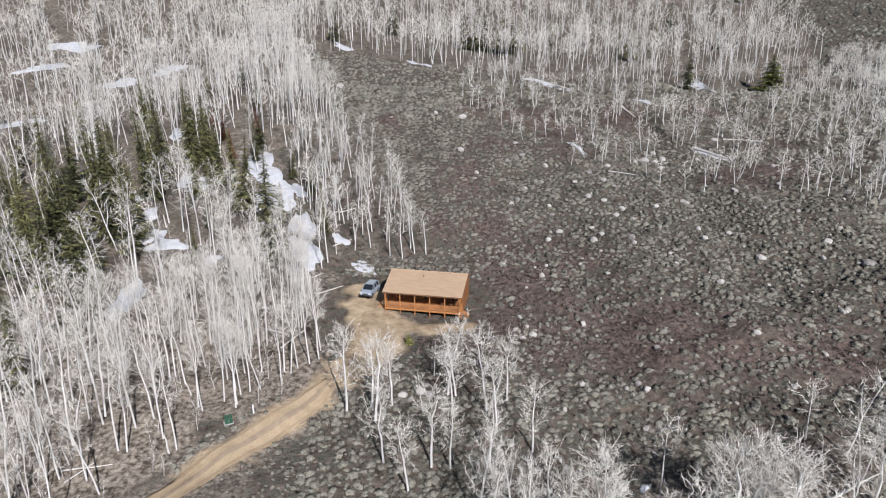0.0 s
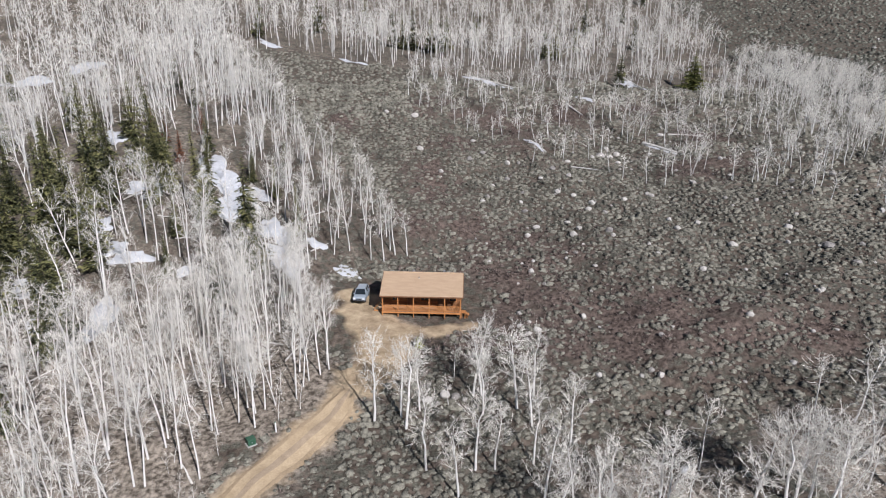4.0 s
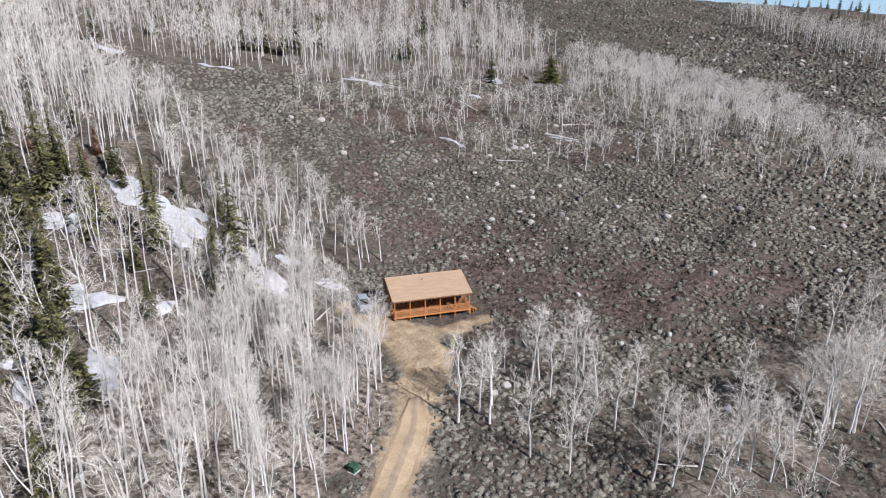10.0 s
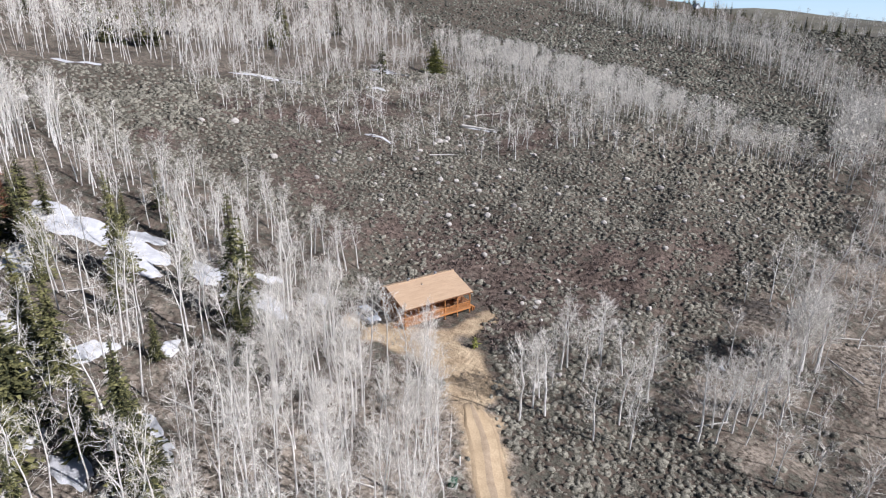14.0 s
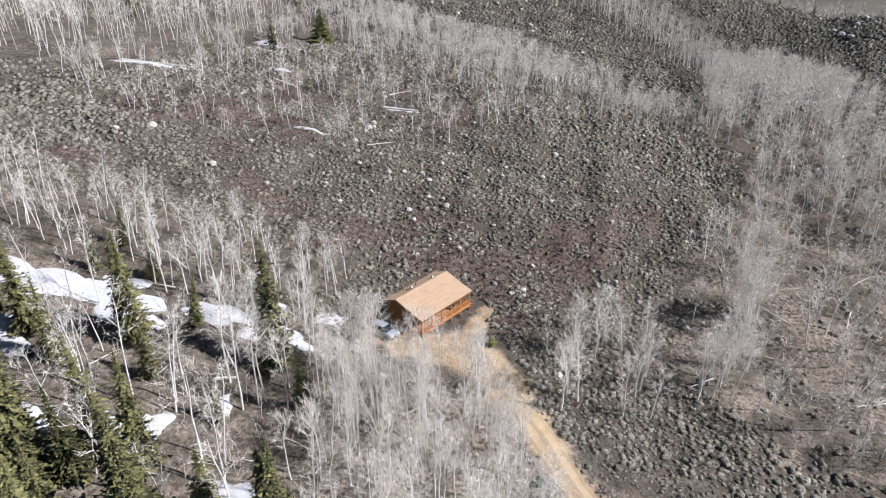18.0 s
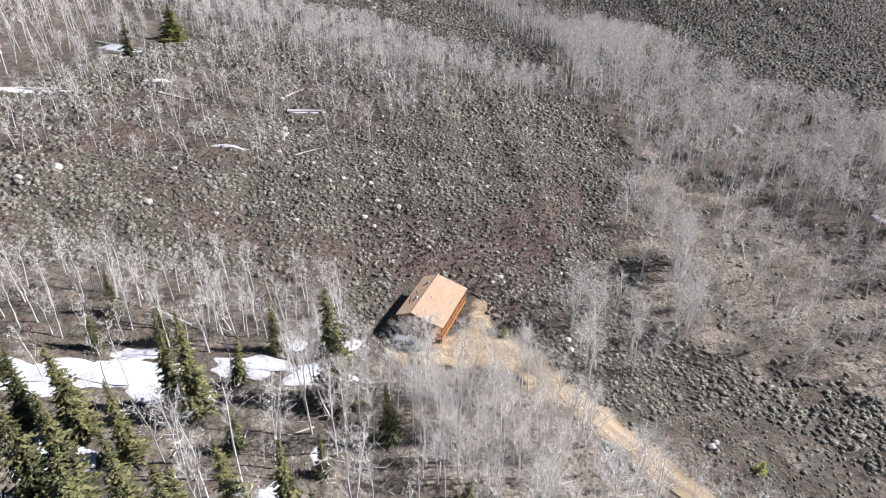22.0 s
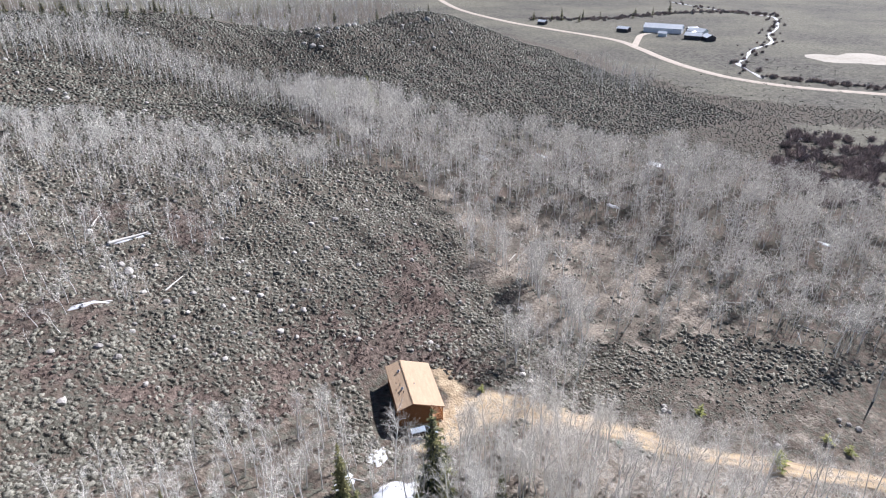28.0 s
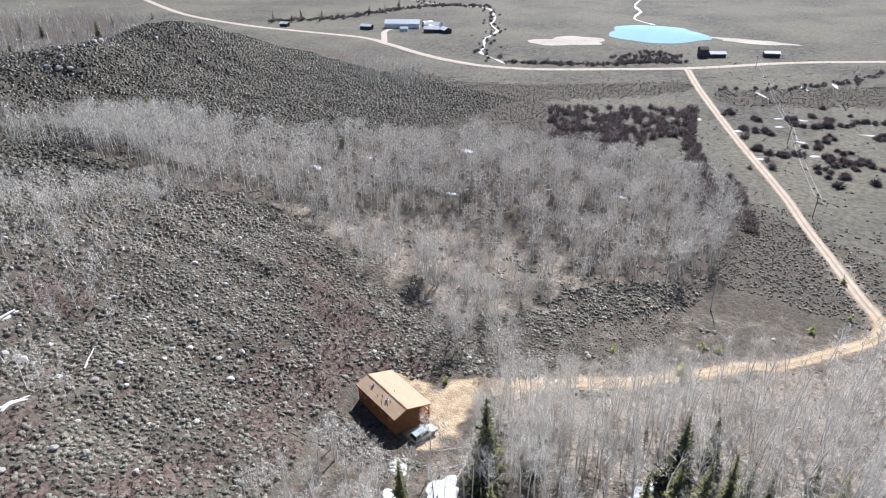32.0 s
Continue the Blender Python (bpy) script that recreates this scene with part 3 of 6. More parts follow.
# ---- roads, yard, water, snow ----
def rutted_road(name, line, wide, mats):
    """A dirt road strip: two sunken wheel tracks, a raised crown between them, ragged shoulders."""
    t = np.gradient(line, axis=0)
    t /= np.linalg.norm(t, axis=1)[:, None]
    n = np.stack([-t[:, 1], t[:, 0]], 1)
    s = np.array([-0.5, -0.42, -0.35, -0.15, -0.09, 0.09, 0.15, 0.35, 0.42, 0.5])
    lift = np.array([-0.06, 0.06, 0.045, 0.035, 0.085, 0.085, 0.035, 0.045, 0.06, -0.06])
    m = len(s)
    off = s[None] * wide[:, None]
    k = np.arange(len(line))
    for c in range(m):
        reach = 0.42 if c in (0, m - 1) else 0.1
        off[:, c] += reach * (noise2(k * 1.0, k * 0.0 + 40 * c, 5.0, 60 + c) + 0.6 * noise2(k * 1.0, k * 0.0 + 31 * c, 2.3, 80 + c))
    px, py = line[:, None, 0] + n[:, None, 0] * off, line[:, None, 1] + n[:, None, 1] * off
    v = np.stack([px, py, Z(px, py) + lift[None]], -1).reshape(-1, 3)
    i, j = np.meshgrid(np.arange(len(line) - 1), np.arange(m - 1), indexing="ij")
    a = (i * m + j).ravel()
    f = np.concatenate([np.stack([a, a + m, a + m + 1], 1), np.stack([a, a + m + 1, a + 1], 1)])
    kind = np.array([0, 0, 1, 1, 2, 1, 1, 0, 0])[np.concatenate([j.ravel(), j.ravel()])]
    graded = np.concatenate([line[i.ravel(), 1], line[i.ravel(), 1]]) < -22
    kind = np.where(graded & (kind == 1), 3, kind)
    me = tri_mesh(name, v, f, mats, kind)
    me.polygons.foreach_set("use_smooth", np.ones(len(f), bool))
    return new(name, me)


lane = drive_line[13:]
lane_wide = np.interp(np.arange(len(lane)), [0, 3, 30, 90, len(lane)], [1.5, 4.2, 3.9, 3.8, 5.6])
tagged(rutted_road("road", lane, lane_wide, [M_DIRT, M_RUT, M_CROWN, M_GRAVEL]), "tan dirt drive with pale worn wheel tracks", "road", kind="structure")
tagged(ribbon("road_ranch", ranch_line, 7.5, 0.12, M_GRAVEL, 0.05), "pale gravel ranch road across the valley", "road", kind="structure")
tagged(ribbon("road_ranch_spur", smooth_line([(330, -255), (352, -278), (372, -300), (380, -322)], 4), 6, 0.1, M_GRAVEL), "gravel spur to the ranch yard", "road", kind="structure")
pond = blob_patch("water_pond", 163, -446, 50, 46, -0.55, M_WATER, 0.25, 9, 6, 60, 0.16, 0.3)
tagged(pond, "turquoise pond in the pale meadow", "pond", kind="structure")
tagged(blob_patch("ground_silt", 208, -362, 36, 26, 0.6, M_BANK, 0.08, 31, 6, 40, 0.35), "pale dry silt flat beside the pond", "ground", kind="structure")
tagged(blob_patch("ground_silt", 80, -458, 38, 12, 0.2, M_BANK, 0.08, 33, 6, 40, 0.35), "pale dry silt flat beside the pond", "ground", kind="structure")
river = smooth_line([(560, -520), (465, -504), (410, -508), (388, -498), (340, -438), (318, -400), (289, -368), (272, -325), (250, -292), (240, -272), (226, -262), (195, -244)], 3)
tagged(ribbon("water_stream", river, 2.6 + 1.6 * noise2(river[:, 0], river[:, 1], 30, 2), 0.12, M_SNOW, 0.05), "icy white stream winding through the meadow", "stream", kind="structure")
stream2 = smooth_line([(310, -780), (285, -689), (268, -638), (240, -590), (233, -565), (219, -527), (185, -499)], 4)
tagged(ribbon("water_stream", stream2, 3.0 + 1.6 * noise2(stream2[:, 0], stream2[:, 1], 30, 6), 0.12, M_SNOW, 0.05), "icy white stream above the pond", "stream", kind="structure")

SNOW_WOODS = [(-38.8, 134, 8.5, 4.0, 1.9), (-34, 123, 8, 4.0, 1.8), (-30, 127, 3, 1.6, 2.0), (-26.5, 113, 5.5, 2.4, 1.8), (-24.3, 104, 4.8, 2.6, 1.9), (-19, 110, 2.6, 1.1, 2.2),
              (-14, 103, 2.9, 1.3, 2.6), (-48, 124, 4, 2.2, 1.2), (-55, 109, 4, 2.4, 0.9), (-47.5, 102, 3, 2, 0.3)]
SNOW_WEST = [(-50.6, 104, 2.6, 1.8, 0.2), (-47.4, 86.8, 2.0, 5.0, 0.1), (-58.2, 93, 2.5, 3.2, 0.6), (-60.6, 105.8, 2.2, 4.5, 0.1), (-54.6, 85.8, 1.4, 3.2, 0.1), (-39, 99.6, 1.6, 1, 0.3), (-51.5, 124, 2.2, 2, 0.5), (-62, 149, 2, 5, 0.2),
             (-51, 139, 1.6, 3, 0.4), (-66, 80, 3, 2, 0.5), (-58, 118, 3, 1.6, 1.0)]
SNOW_UPHILL = [(-116, 190, 7, 3, 0.5), (-116, 207, 8, 4, 0.4), (-104, 154, 6, 3, 0.5), (-92, 185, 6, 3, 0.2), (-81, 194, 5, 3, 0.1), (-36, 240, 6, 2, 2.4), (-8, 221, 7, 1.6, 2.2),
               (30, 188, 12, 1.5, 2.1), (76, 190, 10, 2.0, 1.8), (52, 168, 4, .8, 2.2), (29.5, 141, 3, .7, 2.0), (56.5, 133, 4.6, 0.85, -1.1)]
SNOW_MEADOW = [(11, -177, 3, 1.6, 0.4), (1, -214, 3, 1.4, 0.9), (-9, -218, 3.5, 1.4, 0.3), (-3, -198, 2.5, 1.5, 0.5), (-29, -160, 4, 2, 0.8), (-39, -230, 3, 1.2, 0.3), (-31, -228, 2.5, 1, 0.5), (-18, -177, 3, 1.3, 0.1),
               (-10, -140, 2.6, 1.4, 0.7), (-42, -210, 4, 1.6, 0.3), (34, -186, 1.4, 2.4, 0.4), (44, -204, 1.5, 2.6, 0.2), (96, -150, 3, 1.5, 0.2), (22, -262, 9, 1.2, 2.2), (6, -296, 7, 1.1, 2.2), (-8, -316, 8, 1.2, 2.0)]
SNOW_EAST = [(107, 15, 3, 1.2, 0.4), (106, -11, 3, 1.5, 0.8), (86, -49, 4, 2, 0.2), (18, -55, 2.5, 1, 0.4), (20.8, 54, 0.8, 0.45, 0.5), (62, -8, 2.2, 1.1, 0.3), (40, -38, 1.6, 0.8, 0.9)]
for k, (x, y, rx, ry, a) in enumerate(SNOW_WOODS + SNOW_WEST + SNOW_UPHILL + SNOW_EAST + SNOW_MEADOW):
    tagged(blob_patch("snow_patch", x, y, rx, ry, a, M_SNOW, 0.2, 100 + k, 7, 56, 0.4), "old melting snow patch on the hillside", "snow", "snow patches")


# ---- the cabin ----
def build_cabin():
    RIDGE, SLOPE_F, SLOPE_B = 5.0, 0.322, 0.37
    base = 21.53
    cab = empty("cabin", pose(-2.32, 93.03, base, 0, 0, -11.9), "log cabin with tan gable roof and a full-length front porch", "cabin")
    X0, X1, YB, YF, YP = -5.85, 5.85, 2.35, -2.95, -5.15
    FLOOR = 0.62

    def roof_z(y):
        return RIDGE - (SLOPE_B * y if y > 0 else -SLOPE_F * y)

    # roof planes with thickness, courses of shingle in relief
    for nm, y1, lab in (("roof_front", -5.42, "sunlit tan shingle slope over the porch"), ("roof_back", 2.74, "tan shingle back slope with vents")):
        n = 14 if y1 < 0 else 7
        verts, faces = [], []
        for k in range(n):
            ya, yb = y1 * k / n, y1 * (k + 1) / n
            for y, dz in ((ya, 0.0), (yb, 0.012)):
                for x in (-6.2, 6.2):
                    verts.append((x, y, roof_z(y) + dz))
            q = len(verts) - 4
            faces.append((q, q + 1, q + 3, q + 2))
            if k:
                faces.append((q - 2, q - 1, q + 1, q))
        o = len(verts)
        for x in (-6.2, 6.2):
            verts += [(x, 0, RIDGE - 0.14), (x, y1, roof_z(y1) - 0.14)]
        faces += [(o, o + 1, o + 3, o + 2), (0, 1, o + 2, o), (4 * n - 2, 4 * n - 1, o + 3, o + 1), (0, o, o + 1, 4 * n - 2), (1, 4 * n - 1, o + 3, o + 2)]
        me = mesh_from(nm, verts, faces, [M_ROOF])
        part(nm, me, M_ROOF, cab, lab)
        ys = y1 + (-0.03 if y1 < 0 else 0.03)
        part("fascia", box(-6.2, 6.2, min(ys, y1), max(ys, y1), roof_z(y1) - 0.2, roof_z(y1) - 0.005), M_FASCIA, cab, "brown fascia board")
    bm = bmesh.new()
    for s in (-1, 1):
        r = rod((-6.23, 0.07 * s, RIDGE + 0.015), (6.23, 0.07 * s, RIDGE + 0.015), 0.07, sides=6, bm=bm)
    part("ridge_cap", bm, M_ROOF, cab)
    for x in (-6.2, 6.2):
        for y1 in (-5.42, 2.74):
            bm = rod((x, 0, RIDGE - 0.1), (x, y1, roof_z(y1) - 0.1), 0.08, sides=4)
            part("rake_board", bm, M_FASCIA, cab, "brown rake board")

    # log courses: half-round logs one above another
    def log_wall(name, a, b, z0, top, holes=()):
        """Wall of stacked logs from a to b (plan points); top gives the height along it."""
        L = (Vector(b) - Vector(a)).length
        d = (Vector(b) - Vector(a)) / L
        wall = None
        z, hgt = z0, 0.2
        while True:
            spans = [(0.0, L)]
            # cut the ends to the roof line on gables
            ok = [s for s in np.linspace(0, L, 60) if top(a[0] + d.x * s, a[1] + d.y * s) > z + hgt * 0.6]
            if not ok:
                break
            spans = [(ok[0], ok[-1])]
            for h0, h1, hz0, hz1 in holes:
                if z + hgt > hz0 + 0.02 and z < hz1 - 0.02:
                    out = []
                    for s0, s1 in spans:
                        if h0 > s0:
                            out.append((s0, min(h0, s1)))
                        if h1 < s1:
                            out.append((max(h1, s0), s1))
                    spans = [q for q in out if q[1] - q[0] > 0.02]
            for s0, s1 in spans:
                ring = [(-0.1, 0), (-0.1, hgt), (0.06, hgt), (0.11, hgt * 0.75), (0.12, hgt * 0.5), (0.11, hgt * 0.25), (0.06, 0)]
                nx, ny = d.y, -d.x
                verts = [(a[0] + d.x * s + nx * w, a[1] + d.y * s + ny * w, z + hz) for s in (s0, s1) for w, hz in ring]
                m = len(ring)
                faces = [(k, (k + 1) % m, m + (k + 1) % m, m + k) for k in range(m)]
                faces += [tuple(range(m)), tuple(m + k for k in reversed(range(m)))]
                me = mesh_from("log", verts, faces, [M_LOG])
                if wall is None:
                    wall = part(name, me, M_LOG, cab, "wall of stained horizontal log siding")
                else:
                    part("log", me, M_LOG, wall)
            z += hgt
        return wall

    under = lambda x, y: roof_z(y) - 0.16
    back_windows = [(1.5, 2.2, 2.0, 2.9), (4.6, 5.2, 2.3, 2.8), (7.2, 7.8, 2.3, 2.8), (9.6, 10.4, 2.0, 2.9)]
    front_holes = [(1.2, 2.4, 1.5, 2.6), (3.6, 4.55, FLOOR, 2.7), (5.6, 6.9, 1.5, 2.6), (8.2, 9.15, FLOOR, 2.7), (10.0, 11.1, 1.5, 2.6)]
    log_wall("wall_back", (X1, YB), (X0, YB), -0.4, under, back_windows)
    log_wall("wall_front", (X0, YF), (X1, YF), FLOOR - 0.2, under, front_holes)
    log_wall("wall_gable", (X0, YB), (X0, YF), -0.4, under)
    log_wall("wall_gable", (X1, YF), (X1, YB), -0.4, under)

    def window(parent_name, x0, x1, z0, z1, y, out):
        w = part("window", box(x0 + 0.06, x1 - 0.06, y - 0.02, y + 0.02, z0 + 0.06, z1 - 0.06), M_GLASS, cab, "dark glass window")
        bm = bmesh.new()
        for q in ((x0, x1, z0, z0 + 0.07), (x0, x1, z1 - 0.07, z1), (x0, x0 + 0.07, z0 + 0.07, z1 - 0.07), (x1 - 0.07, x1, z0 + 0.07, z1 - 0.07)):
            box(q[0], q[1], y - 0.06 + out * 0.09, y + 0.06 + out * 0.09, q[2], q[3], bm=bm)
        part("window_frame", bm, M_TIMBER, w)
        part("mullion", box((x0 + x1) / 2 - 0.025, (x0 + x1) / 2 + 0.025, y - 0.03 + out * 0.05, y + 0.03 + out * 0.05, z0 + 0.07, z1 - 0.07), M_TIMBER, w)

    for s0, s1, z0, z1 in back_windows:
        window("back", X1 - s1, X1 - s0, z0, z1, YB, 1)
    for s0, s1, z0, z1 in front_holes:
        if z0 > 1:
            window("front", X0 + s0, X0 + s1, z0, z1, YF, -1)
        else:
            d = part("door", box(X0 + s0 + 0.02, X0 + s1 - 0.02, YF - 0.03, YF + 0.03, z0, z1 - 0.02), M_DARKWOOD, cab, "dark stained door")
            part("door_handle", rod((X0 + s1 - 0.12, YF - 0.03, z0 + 1.0), (X0 + s1 - 0.12, YF - 0.1, z0 + 1.0), 0.03), M_STEEL, d)
    part("floor_slab", box(X0 + 0.1, X1 - 0.1, YF + 0.1, YB - 0.1, FLOOR - 0.2, FLOOR - 0.02), M_DARKWOOD, cab)

    # porch: deck boards, rim, posts, rails
    for k in range(15):
        y0 = YP + 0.02 + k * 0.143
        part("deck_board", box(-5.95, 5.95, y0, y0 + 0.136, FLOOR - 0.04, FLOOR), M_DECK, cab)
    part("rim_joist", box(-5.95, 5.95, YP - 0.04, YP, FLOOR - 0.26, FLOOR - 0.005), M_TIMBER, cab, "orange rim joist")
    for s in (-1, 1):
        part("rim_joist", box(5.95 * s - 0.02, 5.95 * s + 0.02, YP, YF - 0.12, FLOOR - 0.26, FLOOR - 0.045), M_TIMBER, cab, "orange rim joist")
    posts = [-5.85 + 11.7 * k / 5 for k in range(6)]
    for x in posts:
        part("porch_post", box(x - 0.07, x + 0.07, YP, YP + 0.14, -0.45, roof_z(YP) - 0.36, 0.01), M_TIMBER, cab, "square orange porch post")
        part("footing", box(x - 0.12, x + 0.12, YP - 0.05, YP + 0.19, -0.6, -0.18, 0.02), M_FASCIA, cab)
    part("porch_beam", box(-6.0, 6.0, YP - 0.02, YP + 0.14, roof_z(YP) - 0.36, roof_z(YP) - 0.15), M_TIMBER, cab, "orange porch beam")
    for a, b in zip(posts, posts[1:]):
        for z0, z1 in ((FLOOR + 0.9, FLOOR + 0.98), (FLOOR + 0.1, FLOOR + 0.17)):
            part("rail", box(a + 0.075, b - 0.075, YP + 0.03, YP + 0.11, z0, z1), M_TIMBER, cab)
        for k in range(1, 15):
            x = a + (b - a) * k / 15
            part("baluster", box(x - 0.035, x + 0.035, YP + 0.05, YP + 0.09, FLOOR + 0.172, FLOOR + 0.898), M_TIMBER, cab)
    for s in (-1, 1):
        x = 5.85 * s
        ya = YP + 0.14
        yb = YF - 0.14 if s > 0 else YF - 1.1
        for z0, z1 in ((FLOOR + 0.9, FLOOR + 0.98), (FLOOR + 0.1, FLOOR + 0.17)):
            part("rail", box(x - 0.04, x + 0.04, ya, yb, z0, z1), M_TIMBER, cab)
        n = 11 if s > 0 else 6
        for k in range(1, n):
            y = ya + (yb - ya) * k / n
            part("baluster", box(x - 0.02, x + 0.02, y - 0.035, y + 0.035, FLOOR + 0.172, FLOOR + 0.898), M_TIMBER, cab)
        bz = roof_z(YP) - 0.3
        for y0, z0, y1, z1 in ((YP + 0.1, bz, YF - 0.1, roof_z(YF) - 0.3), (YP + 0.1, bz - 0.75, YP + 0.9, bz + 0.1), (YF - 0.15, bz - 0.75, YF - 0.95, bz + 0.2)):
            part("gable_brace", rod((x, y0, z0), (x, y1, z1), 0.06, sides=4), M_TIMBER, cab)
    # steps down to the yard at the west end
    st = part("stair", box(-7.3, -5.97, YF - 1.05, YF - 0.98, -0.35, FLOOR - 0.32), M_TIMBER, cab, "wooden porch stair")
    for k in range(4):
        part("tread", box(-6.28 - 0.3 * k, -5.98 - 0.3 * k, YF - 1.1, YF - 0.1, FLOOR - 0.2 - 0.19 * k, FLOOR - 0.16 - 0.19 * k), M_DECK, st)
    for y in (YF - 1.08, YF - 0.12):
        part("stringer", rod((-5.98, y, FLOOR - 0.15), (-7.25, y, -0.3), 0.07, sides=4), M_TIMBER, st)
        part("handrail", rod((-5.9, y, FLOOR + 0.95), (-7.2, y, 0.65), 0.04, sides=4), M_TIMBER, st)
        part("newel", box(-7.22, -7.13, y - 0.045, y + 0.045, -0.45, 0.72), M_TIMBER, st)
    # small landing at the east end
    ln = part("landing", box(5.99, 6.65, YP + 0.25, YP + 1.25, FLOOR - 0.16, FLOOR - 0.1), M_TIMBER, cab, "small orange wood side landing")
    for x in (6.1, 6.56):
        for y in (YP + 0.33, YP + 1.17):
            part("leg", box(x - 0.05, x + 0.05, y - 0.05, y + 0.05, -0.6, FLOOR - 0.165), M_TIMBER, ln)
    for k in range(2):
        part("tread", box(6.67 + 0.27 * k, 6.92 + 0.27 * k, YP + 0.3, YP + 1.2, FLOOR - 0.34 - 0.18 * k, FLOOR - 0.3 - 0.18 * k), M_TIMBER, ln)
        part("riser", box(6.7 + 0.27 * k, 6.74 + 0.27 * k, YP + 0.3, YP + 1.2, -0.6, FLOOR - 0.345 - 0.18 * k), M_TIMBER, ln)
    # vents and pipes on the roof
    for x, y in ((3.2, 0.75), (-1.6, 1.0)):
        v = part("roof_vent", rod((x, y, roof_z(y) - 0.05), (x, y, roof_z(y) + 0.3), 0.13, sides=12), M_STEEL, cab, "galvanised roof vent")
        part("vent_cap", rod((x, y, roof_z(y) + 0.32), (x, y, roof_z(y) + 0.46), 0.24, 0.08, 12), M_STEEL, v)
        part("flashing", box(x - 0.25, x + 0.25, y - 0.25, y + 0.25, roof_z(y) - 0.09, roof_z(y) + 0.05), M_STEEL, v)
    for x, y, h in ((0.4, 1.75, 0.4), (-0.4, 1.2, 0.45), (-1.4, 2.1, 0.4), (-2.6, 1.0, 0.4), (-2.7, 1.75, 0.5), (-0.6, -1.3, 0.25)):
        v = part("vent_pipe", rod((x, y, roof_z(y) - 0.05), (x, y, roof_z(y) + h), 0.055, sides=8), M_PIPE, cab, "black plumbing vent pipe")
        part("collar", rod((x, y, roof_z(y) - 0.04), (x, y, roof_z(y) + 0.07), 0.12, 0.07, 8), M_STEEL, v)
    # things on the porch
    for x, nm in ((4.2, 0), (2.9, 1)):
        seat = empty("porch_chair", cab.matrix_world @ pose(x, -3.75, FLOOR, 0, 0, 8), "dark wooden chair on the porch deck", "chair", "porch chairs")
        part("seat", box(-0.28, 0.28, -0.28, 0.28, 0.38, 0.43, 0.01), M_DARKWOOD, seat)
        part("backrest", box(-0.28, 0.28, 0.24, 0.29, 0.44, 1.0, 0.01), M_DARKWOOD, seat)
        for sx in (-0.25, 0.25):
            for sy in (-0.25, 0.25):
                part("leg", box(sx - 0.03, sx + 0.03, sy - 0.03, sy + 0.03, 0, 0.379), M_DARKWOOD, seat)


build_cabin()


